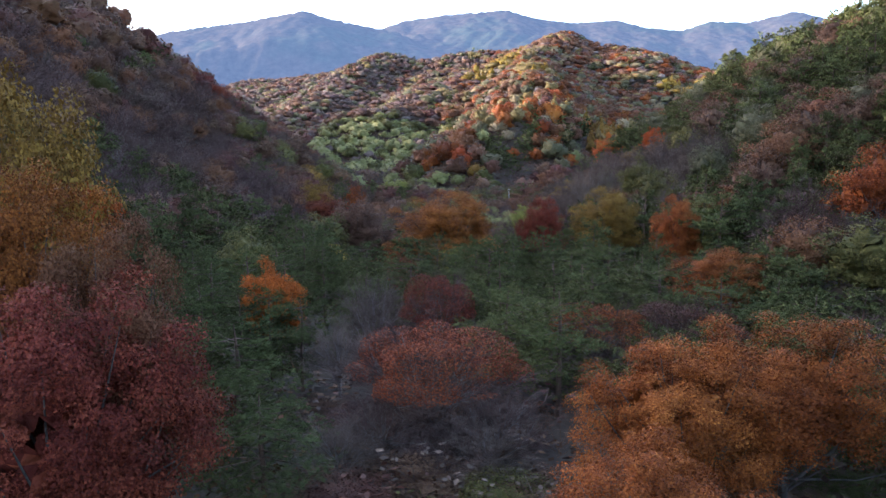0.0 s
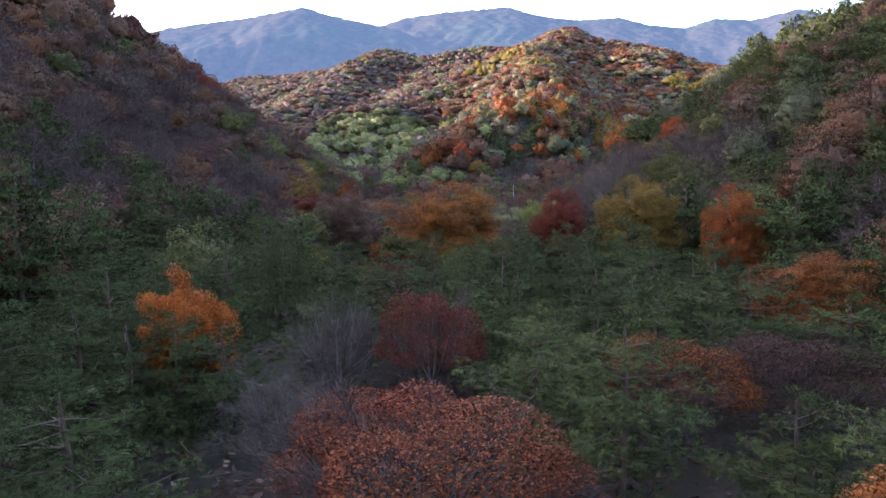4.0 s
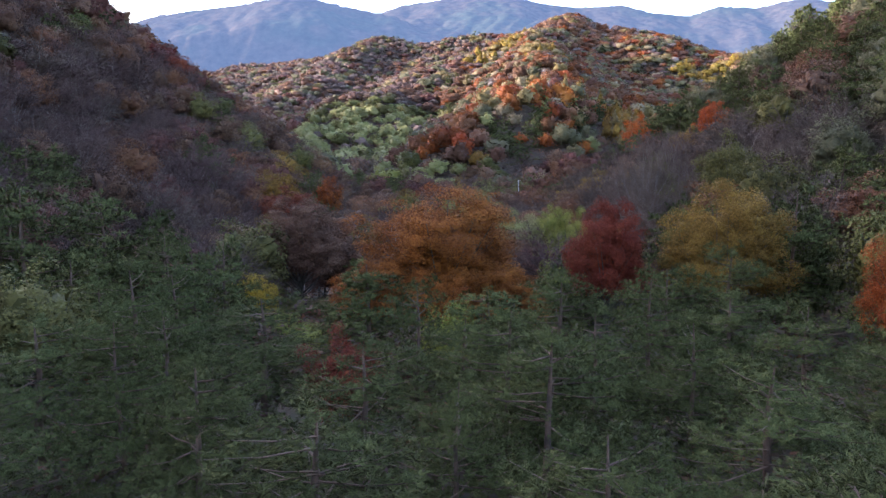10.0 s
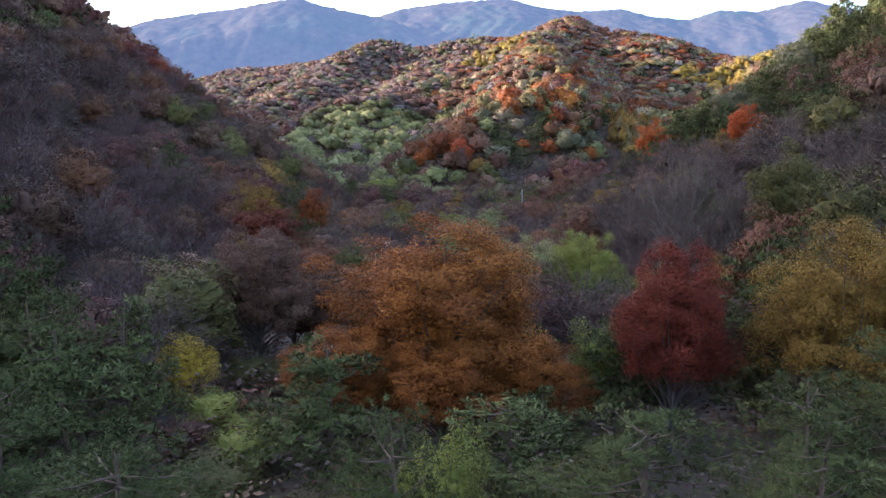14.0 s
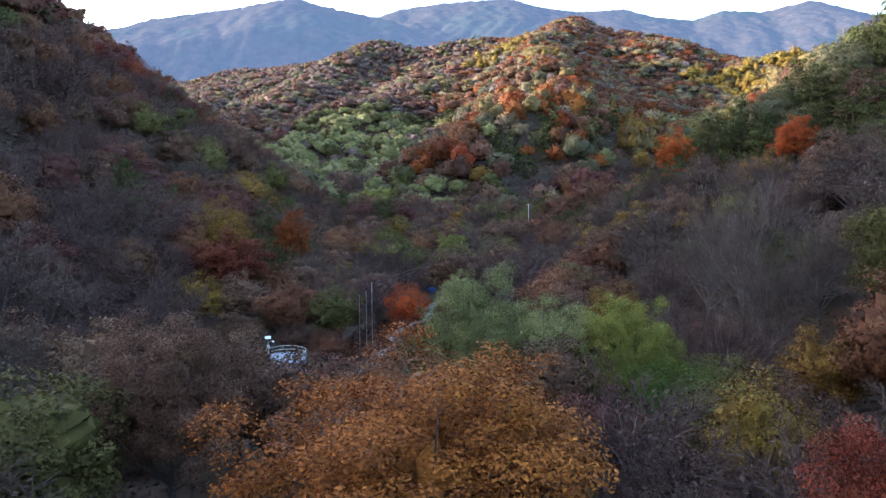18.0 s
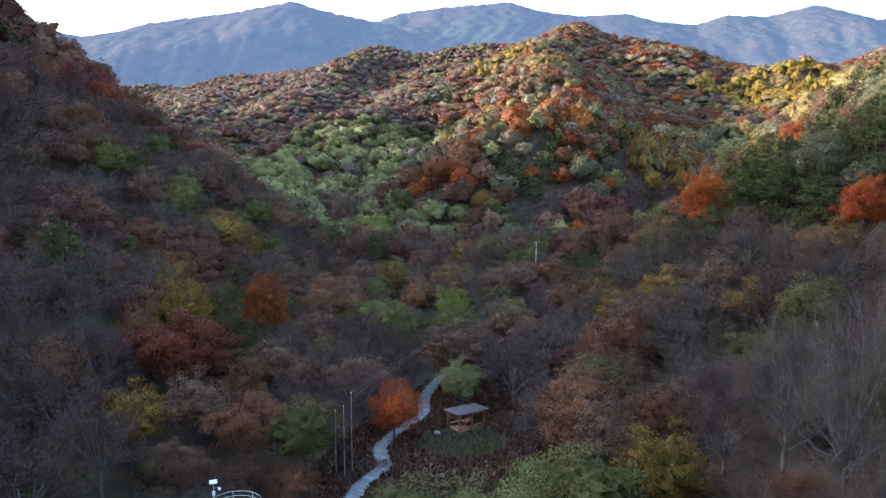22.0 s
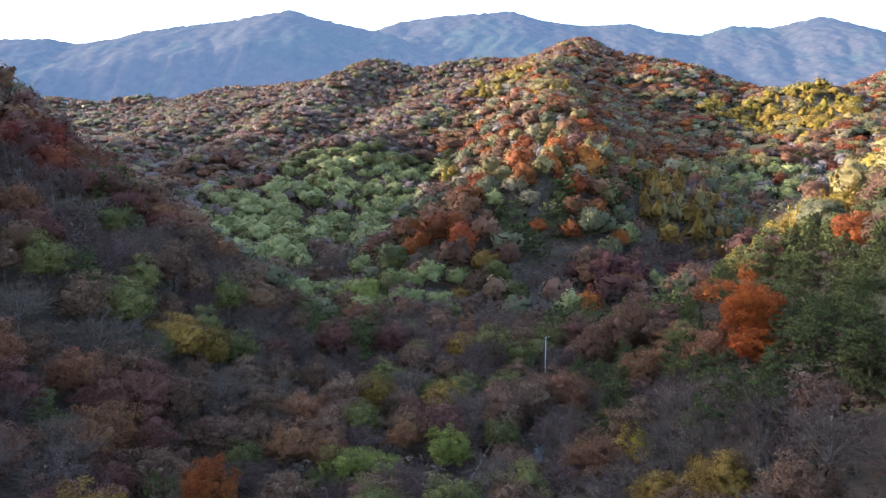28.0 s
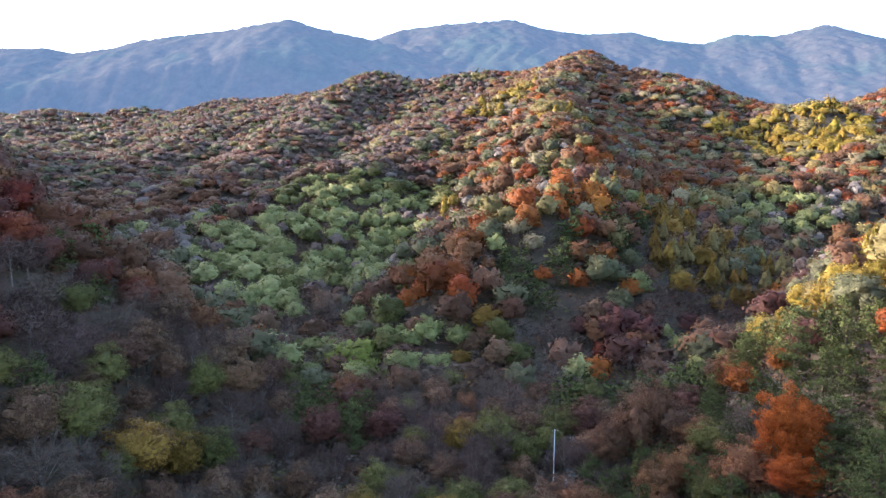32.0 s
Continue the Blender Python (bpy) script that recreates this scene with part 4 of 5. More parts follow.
def low_model(kind, level, variant):
    """Leaves of a distant tree, 10 m high and 4 m in crown radius."""
    key = (kind, level, variant)
    if key not in LOW:
        rg = np.random.default_rng(500 + 50 * sum(map(ord, kind)) + 10 * level + variant)
        n, big = (330, 170, 84)[level], (0.66, 0.85, 0.95)[level]
        c, rz = np.array([0, 0, 5.4]), 4.6
        lobes = lobes_of(rg, (22, 17, 11)[level])
        mass = leaf_mass(rg, lobes, (6, 4, 2)[level], c, 4.0, rz, 0.8)
        if kind == "pine":
            _, v = pine_parts(rg, 10, 4.3, (150, 80, 26)[level], (0.7, 1.0, 1.6)[level], 6, 0.0, 0.45, 0.1, 0.3)
        elif kind == "larch":
            cone = leaf_mass(rg, lobes, (7, 5, 4)[level], c, 3.2, rz * 0.95, 0.78, 0.15)
            cone[0][:, :2] *= np.clip((9.9 - cone[0][:, 2:3]) / 5.5, 0.08, 1.2)
            _, v = pine_parts(rg, 10, 4.0, (200, 110, 40)[level], (0.55, 0.75, 1.15)[level], 4, -0.25, 0.8, 0.06, 0.4)
            v = joined([cone, v])
        elif kind == "brush":
            n, big, thin = (84, 0.5, 0.018) if level == 0 else (56, 0.9, 0.05)
            v = joined([quaded(twiggy(rg, lobes, 16, 3.0, thin, c, 4.0, rz)), quaded(leafy(rg, lobes, n, big, c, 4.0, rz, 0.6, 0.2, -0.1, 0.5, 1.0, 0.85))])
        elif kind == "twigs":
            wood = quaded(twiggy(rg, lobes, (420, 90, 14)[level], (1.5, 1.8, 2.2)[level], (0.022, 0.045, 0.06)[level], c, 4.0, rz))
            v = joined(([leaf_mass(rg, lobes, (0, 4, 2)[level], c, 4.0, rz, (0, 0.6, 0.68)[level], 0.08)] if level else []) + [wood, quaded(leafy(rg, lobes, (260, 90, 56)[level], (0.42, 0.8, 0.9)[level], c, 3.8, rz, 0.4, 0.0, -0.5, 0.4, 0.8, 0.9))])
        else:
            v = joined([mass, quaded(leafy(rg, lobes, n, big, c, 4.0, rz, 0.7, 0.2, -0.45, 0.16, 0.7, 0.88))])
        lump = rg.random(len(lobes[0]))[((v[0][v[1][:, 0], :3] - c) @ lobes[0].T).argmax(1)]
        LOW[key] = (*v, 0.22 * lump + 0.12 * rg.random(len(lump)))
    return LOW[key]


GROUPS = {}
for kind, tone, px, py, h, r in WOODS:
    name = "undergrowth" if kind == "brush" else "woods_outskirts" if not seen(px, py) and py < 200 else "woods_left_slope" if py < 345 and px < -20 else "woods_right_slope" if py < 345 and px > 20 else "woods_valley_floor" if py < 345 else "woods_knoll" if py < 640 else "woods_back_slope"
    GROUPS.setdefault(name, []).append((kind, tone, px, py, h, r))
for name, rows in GROUPS.items():
    xs, ys = np.array([r[2] for r in rows]), np.array([r[3] for r in rows])
    zs = land(xs, ys)
    vs, ns, qs, idx, tones, count = [], [], [], [], [], 0
    for (kind, tone, px, py, h, r), z in zip(rows, zs):
        level = (0 if py < 205 else 1) if kind == "brush" else 1 if name == "woods_outskirts" else 0 if py < 440 else 1 if py < 720 else 2
        v, q, lump = low_model(kind, level, rng.randrange(5))
        a = rng.uniform(0, 6.28)
        ca, sa = math.cos(a), math.sin(a)
        turn = np.array([[ca, sa, 0], [-sa, ca, 0], [0, 0, 1]])
        vs.append((v[:, :3] @ turn) * (r / 4, r / 4, h / 10) + (px, py, z))
        soft = v[:, 3:] @ turn + (0, 0, 0.15 if py < 345 else 0.6 if py < 600 else 1.1)
        ns.append(soft / np.linalg.norm(soft, axis=1, keepdims=True))
        qs.append(q + count)
        count += len(v)
        idx.append(np.full(len(q), KINDS.index(tone)))
        tones.append((0.55 * rng.random() + 0.04 if py < 600 else 0.2 * rng.random() + 0.14) + 0.75 * lump)
    ob = new(name, mesh_of(name, np.concatenate(vs), np.concatenate(qs), list(LEAF.values()), np.concatenate(idx), normals=np.concatenate(ns), tone=np.concatenate(tones)))
    if name == "undergrowth":
        tagged(ob, "dense undergrowth of brown leaves and bare twigs", "undergrowth", kind="stuff")
    else:
        tagged(ob, "mixed autumn woods of rust, red, green and bare grey crowns", "woods", kind="stuff")


# ---- far mountains ----
FAR_LEFT = [(-1030, 1560, 286), (-866, 1560, 278), (-777, 1560, 280), (-723, 1560, 270), (-645, 1560, 281), (-578, 1560, 297), (-489, 1560, 308), (-423, 1560, 316), (-302, 1560, 337), (-237, 1560, 319), (-144, 1560, 299)]
FAR_RIGHT = [(-85, 1800, 363), (4, 1800, 375), (145, 1800, 385), (235, 1800, 363), (312, 1800, 354), (414, 1800, 360), (492, 1800, 342), (581, 1800, 335), (657, 1800, 356), (747, 1800, 353), (854, 1800, 379), (1000, 1800, 346), (1192, 1800, 368)]


def far_land(x, y):
    h = np.maximum(crest(x, y, FAR_LEFT, 0.46, 14), crest(x, y, FAR_RIGHT, 0.42, 14))
    fold = np.zeros(x.shape)
    for n, (a, s) in enumerate(((0.013, 9), (0.031, 5), (0.083, 3))):
        fold += s * (np.abs(np.sin(x * a + 1.7 * np.sin(y * a * 0.31 + n) + n)) - 0.6)
    below = np.clip((np.interp(x, [p[0] for p in FAR_ALL], [p[2] for p in FAR_ALL]) - h) / 60, 0, 1)
    return h + fold * below


FAR_ALL = FAR_LEFT + FAR_RIGHT
xs, ys = np.arange(-1400, 1801, 7.0), np.concatenate([np.arange(1240, 1900, 9.0), np.arange(1900, 2400, 60.0)])
X, Y = np.meshgrid(xs, ys)
jit = np.random.default_rng(3)
tall = jit.uniform(0, 4.5, X.shape)
Z = np.maximum(far_land(X, Y), 0) + tall - np.clip(1330 - Y, 0, 90) * 0.8
v = np.stack([X + jit.uniform(-2.5, 2.5, X.shape), Y, Z], -1).reshape(-1, 3)
n, m = len(xs), len(ys)
i = np.arange((m - 1) * (n - 1))
a = (i // (n - 1)) * n + i % (n - 1)
far_mat, nt, p = blank("far_wooded_mountain")
col = ramp(nt, noise_fac(nt, 0.006, 5.0, 0.6), [(0.3, (0.026, 0.026, 0.022)), (0.5, (0.040, 0.031, 0.024)), (0.65, (0.024, 0.029, 0.020)), (0.8, (0.050, 0.034, 0.024))])
col = mix(nt, 0.8, col, ramp(nt, noise_fac(nt, 0.06, 6.0, 0.7), [(0.3, (0.2, 0.2, 0.2)), (0.7, (0.8, 0.8, 0.8))]), "OVERLAY")
nt.links.new(col, p.inputs["Base Color"])
p.inputs["Roughness"].default_value = 1.0
p.inputs["Specular IOR Level"].default_value = 0.0
# a faint blue emission stands in for haze in the air
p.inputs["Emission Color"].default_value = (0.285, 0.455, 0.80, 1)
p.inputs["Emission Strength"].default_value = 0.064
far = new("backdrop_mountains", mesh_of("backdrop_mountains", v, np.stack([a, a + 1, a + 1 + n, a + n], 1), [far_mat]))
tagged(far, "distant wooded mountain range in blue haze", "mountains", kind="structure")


# ---- things people have built ----
def bm_mesh(name, bm, mat, smooth=False):
    me = bpy.data.meshes.new(name)
    bm.to_mesh(me)
    bm.free()
    me.materials.append(mat)
    if smooth:
        me.polygons.foreach_set("use_smooth", np.ones(len(me.polygons), bool))
    return me


def box(name, size, mat, parent, m, bevel=0.01, label=""):
    bm = bmesh.new()
    bmesh.ops.create_cube(bm, size=1.0)
    bmesh.ops.scale(bm, vec=size, verts=bm.verts)
    if bevel:
        bmesh.ops.bevel(bm, geom=bm.edges[:], offset=min(bevel, min(size) * 0.3), segments=1, affect="EDGES")
    ob = part(name, bm_mesh(name, bm, mat), parent, label)
    ob.matrix_local = m
    return ob


def pipe(name, points, radius, mat, parent=None, sides=8, label="", radii=None):
    v, q = tube(points, radii or [radius] * len(points), sides)
    me = mesh_of(name, v, q, [mat], smooth=True)
    if parent is None:
        return new(name, me)
    return part(name, me, parent, label)


def stand(name, x, y, turn=0.0, dz=0.0):
    e = new(name)
    e.empty_display_size = 0.3
    e.matrix_world = pose(x, y, ground_at(x, y) + dz, 0, 0, turn)
    return e


M_GRAVEL = surface("pale_gravel", [(0.3, (0.085, 0.082, 0.078)), (0.5, (0.15, 0.148, 0.144)), (0.7, (0.25, 0.248, 0.245))], 1.4, 0.95, fine=9, bump=0.6, bump_scale=12)
M_TANK = surface("blue_grey_paint", [(0.3, (0.085, 0.115, 0.185)), (0.7, (0.13, 0.165, 0.25))], 0.8, 0.45, fine=6, bump=0.05)
M_ROOF = surface("weathered_tank_roof", [(0.3, (0.085, 0.115, 0.15)), (0.7, (0.145, 0.18, 0.22))], 1.2, 0.5, fine=5, bump=0.05)
M_STEEL = surface("galvanised_steel", [(0.3, (0.34, 0.35, 0.36)), (0.7, (0.55, 0.56, 0.57))], 3.0, 0.4, metal=0.8, bump=0.05)
M_RAIL = surface("cream_rail_paint", [(0.3, (0.42, 0.40, 0.33)), (0.7, (0.58, 0.56, 0.48))], 3.0, 0.55, bump=0.05)
M_CONCRETE = surface("pole_concrete", [(0.3, (0.20, 0.195, 0.19)), (0.7, (0.32, 0.315, 0.31))], 2.0, 0.85, fine=10, bump=0.2)
M_NEW_CONCRETE = surface("new_pale_concrete", [(0.3, (0.52, 0.53, 0.54)), (0.7, (0.68, 0.69, 0.70))], 2.0, 0.8, fine=10, bump=0.1)
M_WIRE = surface("dark_cable", [(0.3, (0.09, 0.08, 0.07)), (0.7, (0.16, 0.145, 0.13))], 1.0, 0.6, bump=0)
M_WOOD = surface("brown_timber", [(0.3, (0.14, 0.062, 0.028)), (0.7, (0.28, 0.13, 0.06))], 1.5, 0.8, fine=12, bump=0.3)
M_GREY_WOOD = surface("silvered_roof_boards", [(0.3, (0.052, 0.048, 0.045)), (0.7, (0.105, 0.098, 0.094))], 1.2, 0.75, fine=10, bump=0.3)
M_FENCE = surface("green_fence_coating", [(0.3, (0.012, 0.11, 0.065)), (0.7, (0.022, 0.18, 0.10))], 2.0, 0.5, bump=0)
M_WHITE = surface("white_lamp_paint", [(0.3, (0.62, 0.63, 0.64)), (0.7, (0.80, 0.81, 0.82))], 2.0, 0.4, bump=0)
M_STONE = surface("pale_boulder", [(0.3, (0.11, 0.105, 0.095)), (0.7, (0.26, 0.25, 0.23))], 1.5, 0.9, fine=8, bump=0.5)
M_TARP = surface("blue_tarpaulin", [(0.3, (0.015, 0.045, 0.16)), (0.7, (0.03, 0.09, 0.30))], 2.0, 0.5, bump=0.3)
M_TEAL = surface("teal_plastic", [(0.3, (0.02, 0.20, 0.17)), (0.7, (0.05, 0.33, 0.28))], 2.0, 0.5, bump=0)

# gravel track
tx, ty = [p[0] for p in TRACK], [p[1] for p in TRACK]
yy = np.arange(142, 345, 0.8)
xx = np.interp(yy, ty, tx)
for n in range(3):
    xx[1:-1] = (xx[:-2] + 2 * xx[1:-1] + xx[2:]) / 4
dx, dy = np.gradient(xx), np.gradient(yy)
ln = np.hypot(dx, dy)
across = np.array([-1.25, -1.0, -0.72, -0.35, 0.0, 0.35, 0.72, 1.0, 1.25])
lift = np.array([-0.12, 0.05, 0.04, 0.07, 0.11, 0.07, 0.04, 0.05, -0.12])
wob = np.random.default_rng(12)
wide = 0.85 + 0.14 * np.sin(yy * 0.4) + wob.uniform(-0.22, 0.22, len(yy))
gx = xx[:, None] + across * (wide * dy / ln)[:, None]
gy = yy[:, None] - across * (wide * dx / ln)[:, None]
gz = land(gx, gy) + 0.06 + lift + wob.uniform(-0.012, 0.012, gx.shape)
n = len(across)
i = np.arange((len(yy) - 1) * (n - 1))
a = (i // (n - 1)) * n + i % (n - 1)
road = new("road", mesh_of("road", np.stack([gx, gy, gz], -1).reshape(-1, 3), np.stack([a, a + 1, a + 1 + n, a + n], 1), [M_GRAVEL], smooth=True))
tagged(road, "narrow pale gravel track winding up the valley floor", "track", kind="structure")


def cylinder(radius, z0, z1, seg=40, bevel=0.03, top=None):
    """A closed drum; top lifts the middle of its lid."""
    bm = bmesh.new()
    rings = []
    for r, z in ((radius - bevel, z0), (radius, z0 + bevel), (radius, z1 - bevel), (radius - bevel, z1)):
        rings.append([bm.verts.new((r * math.cos(2 * math.pi * k / seg), r * math.sin(2 * math.pi * k / seg), z)) for k in range(seg)])
    for r0, r1 in zip(rings, rings[1:]):
        for k in range(seg):
            bm.faces.new((r0[k], r0[(k + 1) % seg], r1[(k + 1) % seg], r1[k]))
    bm.faces.new(list(reversed(rings[0])))
    c = bm.verts.new((0, 0, z1 if top is None else top))
    for k in range(seg):
        bm.faces.new((rings[-1][k], rings[-1][(k + 1) % seg], c))
    return bm


def water_tank():
    e = stand("water_tank", -18.3, 165.4, 18)
    part("foundation", bm_mesh("foundation", cylinder(2.85, -0.4, 0.18), M_CONCRETE), e, "grey concrete ring under the tank")
    part("wall", bm_mesh("wall", cylinder(2.5, 0.18, 2.65), M_TANK, True), e)
    for z in (0.95, 1.8):
        pts = [(2.515 * math.cos(a), 2.515 * math.sin(a), z) for a in np.linspace(0, 2 * math.pi, 41)]
        pipe("seam", pts, 0.02, M_TANK, e, 4)
    part("roof", bm_mesh("roof", cylinder(2.62, 2.65, 2.73, 40, 0.02, 3.15), M_ROOF), e, "shallow pale blue conical lid")
    for a in np.linspace(0, 2 * math.pi, 9)[:-1]:
        pipe("guard_post", [(2.5 * math.cos(a), 2.5 * math.sin(a), 2.7), (2.5 * math.cos(a), 2.5 * math.sin(a), 3.55)], 0.03, M_RAIL, e, 6)
    for z in (3.1, 3.55):
        pipe("guard_rail", [(2.5 * math.cos(a), 2.5 * math.sin(a), z) for a in np.linspace(-1.1, 4.2, 36)], 0.032, M_RAIL, e, 6, "cream hoop rail")
    ladder = new("ladder")
    ladder.parent = e
    for x in (-0.24, 0.24):
        pipe("stile", [(x, -2.72, 0.2), (x, -2.72, 3.5), (x, -2.35, 3.6)], 0.025, M_STEEL, ladder, 6)
    for z in np.arange(0.5, 3.4, 0.3):
        pipe("rung", [(-0.24, -2.72, z), (0.24, -2.72, z)], 0.015, M_STEEL, ladder, 5)
    for x, y in ((0.9, -0.9), (-0.8, -1.3), (1.4, 0.4)):
        v = part("vent", bm_mesh("vent", cylinder(0.13, 0, 0.35, 12, 0.02, 0.42), M_WHITE), e, "small white roof vent")
        v.location = (x, y, 2.82)
    box("hatch", (0.7, 0.7, 0.14), M_ROOF, e, pose(-0.3, -1.7, 2.92, 6, 0, 0), 0.02)
    box("tilted_panel", (0.55, 0.4, 0.05), M_WHITE, e, pose(1.5, -1.2, 3.12, 35, 0, 20), 0.01, "small tilted white sensor panel")
    tagged(e, "blue-grey steel water tank with ladder and guard rail", "water tank")


def solar_lamp():
    e = stand("street_lamp", -20.8, 167.4, 20)
    pipe("pole", [(0, 0, -0.3), (0, 0, 4.6)], 0.055, M_STEEL, e, 8, "", [0.07, 0.05])
    pipe("arm", [(0, 0, 4.0), (0.3, -0.5, 4.35), (0.45, -0.9, 4.4)], 0.025, M_STEEL, e, 6)
    box("lamp_head", (0.22, 0.5, 0.08), M_WHITE, e, pose(0.5, -1.05, 4.4), 0.02)
    box("solar_panel", (0.7, 0.45, 0.04), M_WHITE, e, pose(0, 0, 4.68, 30, 0, 0), 0.01, "pale tilted solar panel")
    box("battery_box", (0.28, 0.22, 0.4), M_WHITE, e, pose(0, -0.14, 3.6), 0.02)
    tagged(e, "slim solar street lamp with a pale tilted panel", "street lamp")


def fence(x0, y0, x1, y1, bays):
    e = stand("fence", x0, y0)
    base = ground_at(x0, y0)
    step = np.array([(x1 - x0) / bays, (y1 - y0) / bays])
    for b in range(bays + 1):
        p = step * b
        z = ground_at(x0 + p[0], y0 + p[1]) - base
        pipe("post", [(p[0], p[1], z - 0.2), (p[0], p[1], z + 1.9)], 0.035, M_FENCE, e, 6)
    for b in range(bays):
        p, q = step * b, step * (b + 1)
        z0, z1 = ground_at(x0 + p[0], y0 + p[1]) - base, ground_at(x0 + q[0], y0 + q[1]) - base
        pieces = []
        for h in np.linspace(0.1, 1.8, 12):
            pieces.append(tube([(p[0], p[1], z0 + h), (q[0], q[1], z1 + h)], [0.022, 0.022], 3))
        for s in np.linspace(0.05, 0.95, 19):
            c, z = p + (q - p) * s, z0 + (z1 - z0) * s
            pieces.append(tube([(c[0], c[1], z + 0.08), (c[0], c[1], z + 1.82)], [0.026, 0.026], 3))
        v, f = joined(pieces)
        part("mesh_panel", mesh_of("mesh_panel", v, f, [M_FENCE]), e, "green welded wire panel")
    tagged(e, "green coated wire fence beside the water tank", "fence", group="fence runs round the tank")


def utility_pole(x, y, top, turn, arms=1, mat=None):
    e = stand("utility_pole", x, y, turn)
    h = top - ground_at(x, y)
    pipe("shaft", [(0, 0, -0.8), (0, 0, h * 0.5), (0, 0, h)], 0.13, mat or M_CONCRETE, e, 12, "", [0.12, 0.10, 0.075])
    for k in range(arms):
        z = h - 0.35 - 0.8 * k
        box("crossarm", (1.3, 0.07, 0.07), M_WOOD, e, pose(0, -0.14, z), 0.01)
        for sx in (-0.65, 0.0, 0.65):
            v = part("insulator", bm_mesh("insulator", cylinder(0.05, 0, 0.16, 10, 0.015), M_WHITE), e, "white porcelain insulator")
            v.location = (sx, -0.14, z + 0.045)
    for z in np.arange(2.2, h - 1.2, 0.9):
        pipe("step_bolt", [(-0.3, 0, z), (0.3, 0, z)], 0.012, M_STEEL, e, 4)
    tagged(e, "tall grey concrete utility pole with a short crossarm", "utility pole", group="poles of the power line")
    return e


def slim_pole(x, y, top):
    """A thin steel pole with clamps and a small cap."""
    e = stand("slim_pole", x, y)
    h = top - ground_at(x, y)
    pipe("shaft", [(0, 0, -0.8), (0, 0, h * 0.5), (0.02, 0, h)], 0.06, M_STEEL, e, 8, "", [0.065, 0.05, 0.04])
    part("cap", bm_mesh("cap", cylinder(0.06, h - 0.03, h + 0.08, 10, 0.015), M_WHITE), e, "small pale cap")
    for z in (h * 0.35, h * 0.7):
        part("clamp", bm_mesh("clamp", cylinder(0.085, z, z + 0.12, 10, 0.015), M_STEEL), e)
    tagged(e, "slim grey steel pole beside the gravel track", "pole", group="slim poles beside the track")


def wire(a, b, sag):
    pts = []
    for t in np.linspace(0, 1, 24):
        pts.append((a[0] + (b[0] - a[0]) * t, a[1] + (b[1] - a[1]) * t, a[2] + (b[2] - a[2]) * t - 4 * sag * t * (1 - t)))
    tagged(pipe("overhead_wire", pts, 0.013, M_WIRE, None, 5), "thin dark overhead wire hung between concrete poles", "wire", group="wires of the power line")


def pavilion():
    e = stand("pavilion", 4.0, 193.6, 32)
    w, d = 4.4, 3.2
    for x in (-w / 2 + 0.25, 0.0, w / 2 - 0.25):
        for y in (-d / 2 + 0.2, d / 2 - 0.2):
            box("post", (0.17, 0.17, 2.6), M_WOOD, e, pose(x, y, 1.2), 0.015)
    for y in (-d / 2 + 0.2, d / 2 - 0.2):
        box("beam", (w, 0.12, 0.2), M_WOOD, e, pose(0, y, 2.5 - (0.30 if y > 0 else 0.02)), 0.015)
    for k in range(6):
        box("rafter", (0.09, d + 0.4, 0.12), M_WOOD, e, pose(-w / 2 + 0.15 + k * (w - 0.3) / 5, 0, 2.52, -5.5, 0, 0), 0.01)
    r = random.Random(3)
    for k in range(15):
        box("roof_board", (w + 0.5, 0.17, 0.035), M_GREY_WOOD, e, pose(r.uniform(-0.04, 0.04), -d / 2 - 0.15 + k * 0.25, 2.78 - (k * 0.25) * 0.096, -5.5, 0, r.uniform(-0.4, 0.4)), 0.006)
    box("deck", (w - 0.3, d - 0.3, 0.12), M_WOOD, e, pose(0, 0, 0.24), 0.02)
    for y in (-d / 2 + 0.45, d / 2 - 0.45):
        box("bench", (w - 0.9, 0.36, 0.06), M_WOOD, e, pose(0, y, 0.66), 0.01)
        for x in (-1.4, 0, 1.4):
            box("bench_leg", (0.08, 0.3, 0.36), M_WOOD, e, pose(x, y, 0.46), 0.01)
    box("table", (1.2, 0.7, 0.06), M_WOOD, e, pose(0, 0, 0.95), 0.01)
    box("table_leg", (0.25, 0.25, 0.65), M_WOOD, e, pose(0, 0, 0.62), 0.01)
    box("rail", (w - 0.4, 0.06, 0.1), M_WOOD, e, pose(0, d / 2 - 0.2, 1.15), 0.01)
    tagged(e, "open timber pavilion with silvered roof boards beside the track", "pavilion")


def boulder(x, y, size, seed):
    r = random.Random(seed)
    bm = bmesh.new()
    bmesh.ops.create_icosphere(bm, subdivisions=2, radius=1.0)
    for v in bm.verts:
        q = v.co.copy()
        v.co = q * (1 + 0.22 * noise.noise(q * 1.7 + Vector((seed, 0, 0)))) + Vector((r.uniform(-1, 1), r.uniform(-1, 1), r.uniform(-1, 1))) * 0.05
        v.co.z *= 0.7
    ob = new("boulder", bm_mesh("boulder", bm, M_STONE))
    ob.matrix_world = pose(x, y, ground_at(x, y) + size * 0.3, 0, 0, r.uniform(0, 360)) @ Matrix.Diagonal((size, size * r.uniform(0.7, 1), size * r.uniform(0.7, 1), 1))
    tagged(ob, "pale weathered boulder lying in the grass by the track", "boulder", group="boulders by the track")


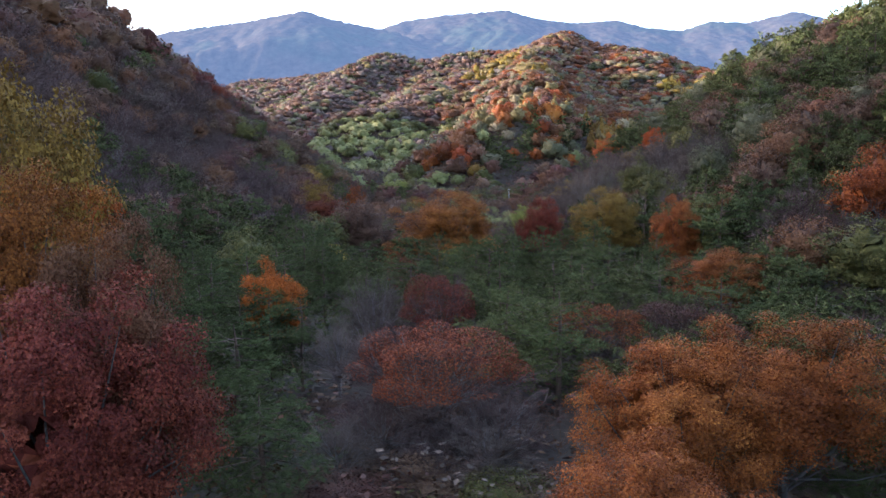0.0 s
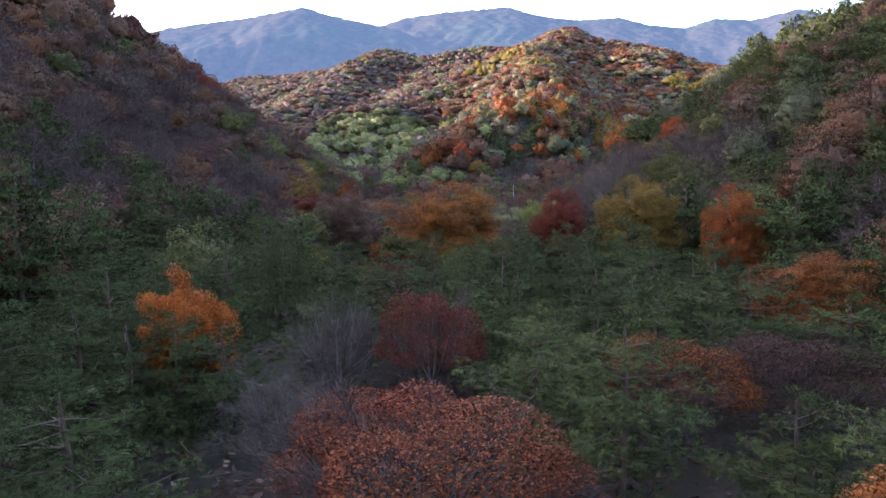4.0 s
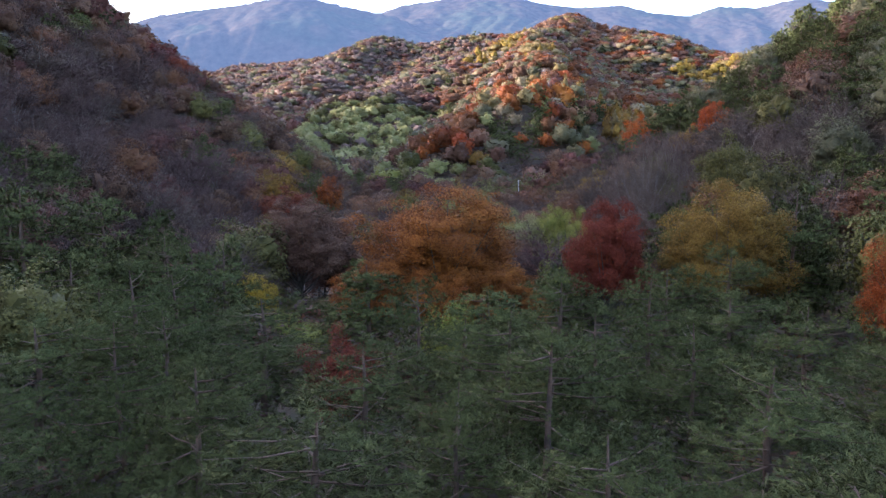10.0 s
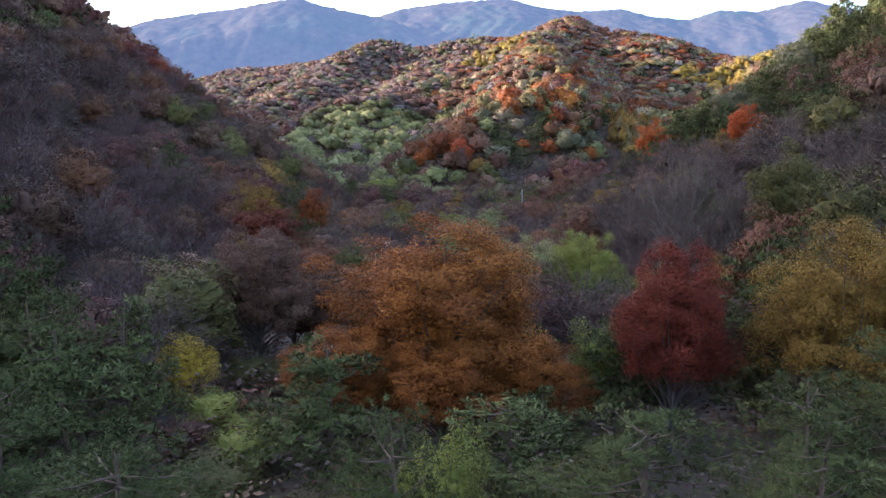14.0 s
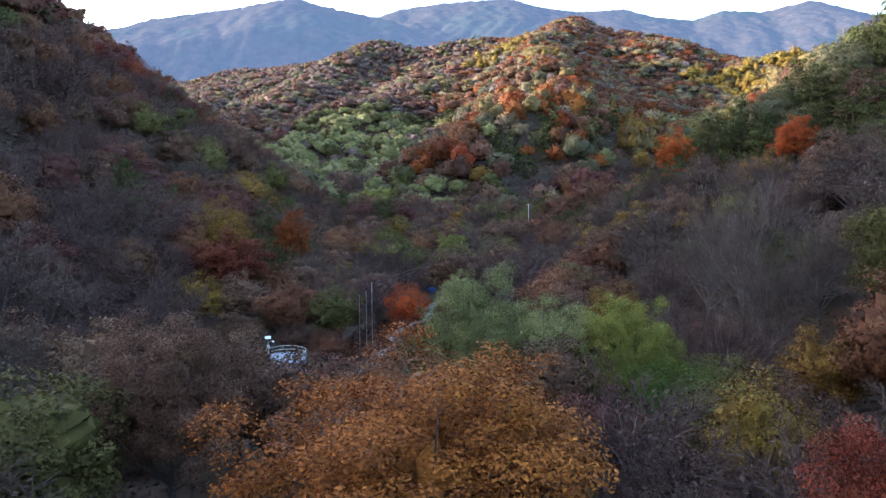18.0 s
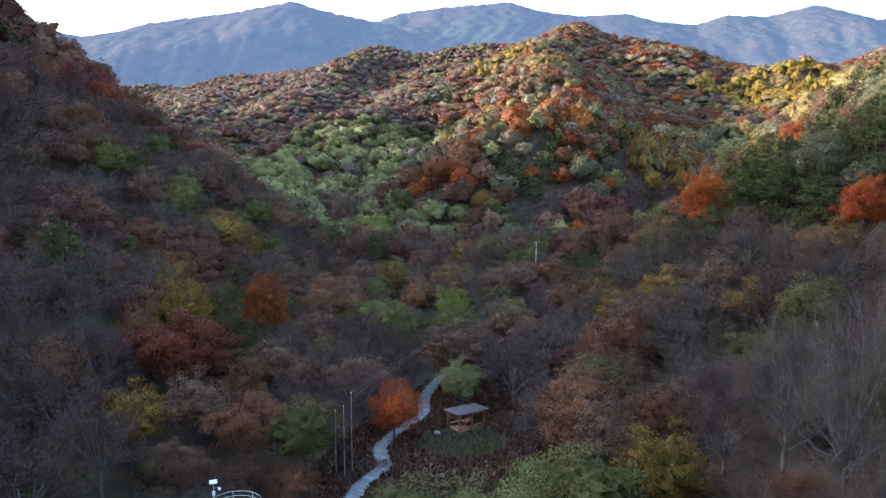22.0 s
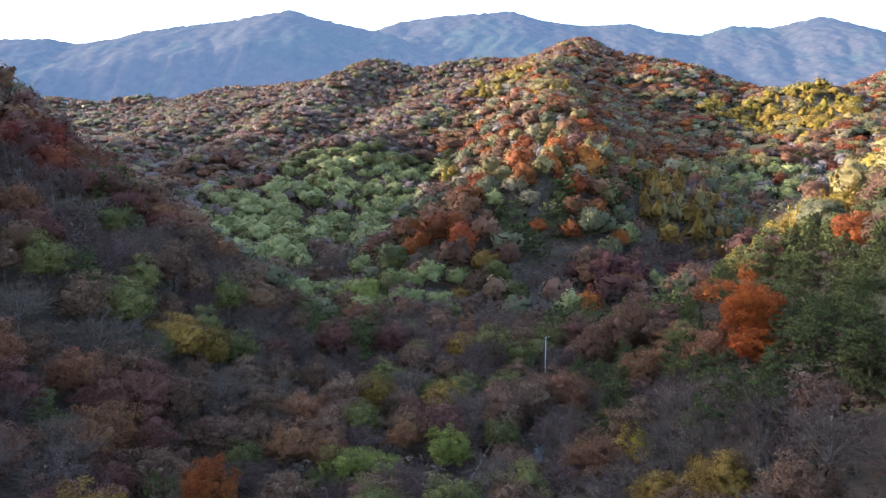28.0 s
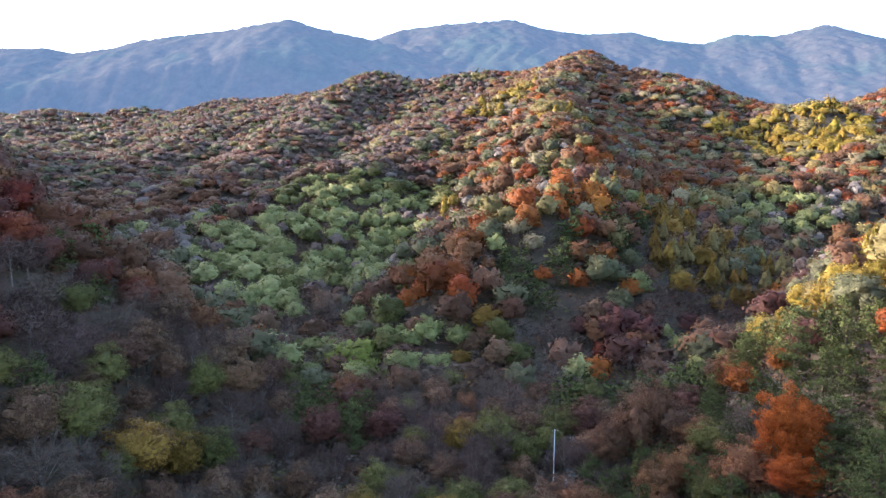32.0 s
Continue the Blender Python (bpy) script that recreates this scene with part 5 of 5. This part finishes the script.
def crumpled(name, x, y, size, mat, label, category):
    bm = bmesh.new()
    bmesh.ops.create_icosphere(bm, subdivisions=3, radius=1.0)
    for v in bm.verts:
        q = v.co.copy()
        v.co = q * (1 + 0.3 * noise.noise(q * 2.3 + Vector((x, y, 0))))
        v.co.z = max(-0.25, v.co.z) * 0.6
    ob = new(name, bm_mesh(name, bm, mat))
    ob.matrix_world = pose(x, y, ground_at(x, y) + 0.12 * size, 0, 0, 30) @ Matrix.Scale(size, 4)
    tagged(ob, label, category)


water_tank()
solar_lamp()
fence(-21.4, 162.1, -17.6, 161.7, 2)
fence(-17.6, 161.7, -14.0, 162.0, 2)
fence(-21.4, 162.1, -21.8, 167.5, 3)
slim_pole(-9.3, 180, 10.5)
slim_pole(-9.9, 178.2, 9.6)
slim_pole(-10.9, 178.6, 9.0)
utility_pole(26.6, 299, 13.2, 25, 1, M_NEW_CONCRETE)
for off in (-0.3, 0.3):
    wire((-9.3 + 0.1 * off, 180, 10.2 + off), (26.6 + off, 299, 12.5), 2.2)
pavilion()
for n, (x, y, size) in enumerate([(18.3, 232.3, 0.75), (19.4, 233.0, 0.5), (16.6, 238, 0.5), (0.4, 197, 0.4), (0.2, 191.4, 0.55), (1.0, 199.2, 0.35), (-3.5, 189.5, 0.45), (9.2, 240, 0.4), (22, 252, 0.5)]):
    boulder(x, y, size, n)
crumpled("tarpaulin", -1.8, 224.7, 1.0, M_TARP, "crumpled blue tarpaulin over a heap", "tarpaulin")
crumpled("plastic_sack", 35.7, 218, 0.5, M_TEAL, "small teal plastic sack on the slope", "sack")

# grass round the pavilion, and dry grass along the track
gr = np.random.default_rng(31)


def grass(name, count, cx, cy, rx, ry, tone, label, tall):
    a, d = gr.uniform(0, 2 * math.pi, count), np.sqrt(gr.random(count)) * gr.uniform(0.85, 1.0, count)
    x, y = cx + rx * d * np.cos(a), cy + ry * d * np.sin(a)
    keep = np.abs(x - np.interp(y, ty, tx)) > 1.0
    if name == "dry_grass":
        keep &= ((x - 3.5) / 6) ** 2 + ((y - 188.5) / 5.5) ** 2 > 0.9
    x, y = x[keep], y[keep]
    m = len(x)
    c = np.stack([x, y, land(x, y) + tall * 0.4], 1)
    v = leaf_quads(c, gr.normal(size=(m, 3)) * np.array([1, 1, 0.3]), np.array([0, 0, 1.0]) + 0.5 * gr.normal(size=(m, 3)), gr.uniform(0.6, 1.3, m) * tall, gr.uniform(0.2, 0.4, m), np.array([0, 0, 1.0]) + 0.4 * gr.normal(size=(m, 3)))
    tagged(new(name, mesh_of(name, v[:, :3], quads_for(v), [LEAF[tone]], normals=v[:, 3:], tone=gr.random(m))), label, "grass", kind="stuff")


grass("grass", 9000, 3.5, 188.5, 6.0, 5.5, "fading_olive", "rough pale green grass round the pavilion", 0.35)
grass("dry_grass", 30000, 1, 180, 15, 24, "brown", "tall withered brown grass along the gravel track", 0.8)
grass("dry_grass", 9000, 5, 205, 9, 13, "russet", "tall withered russet grass behind the pavilion", 0.8)
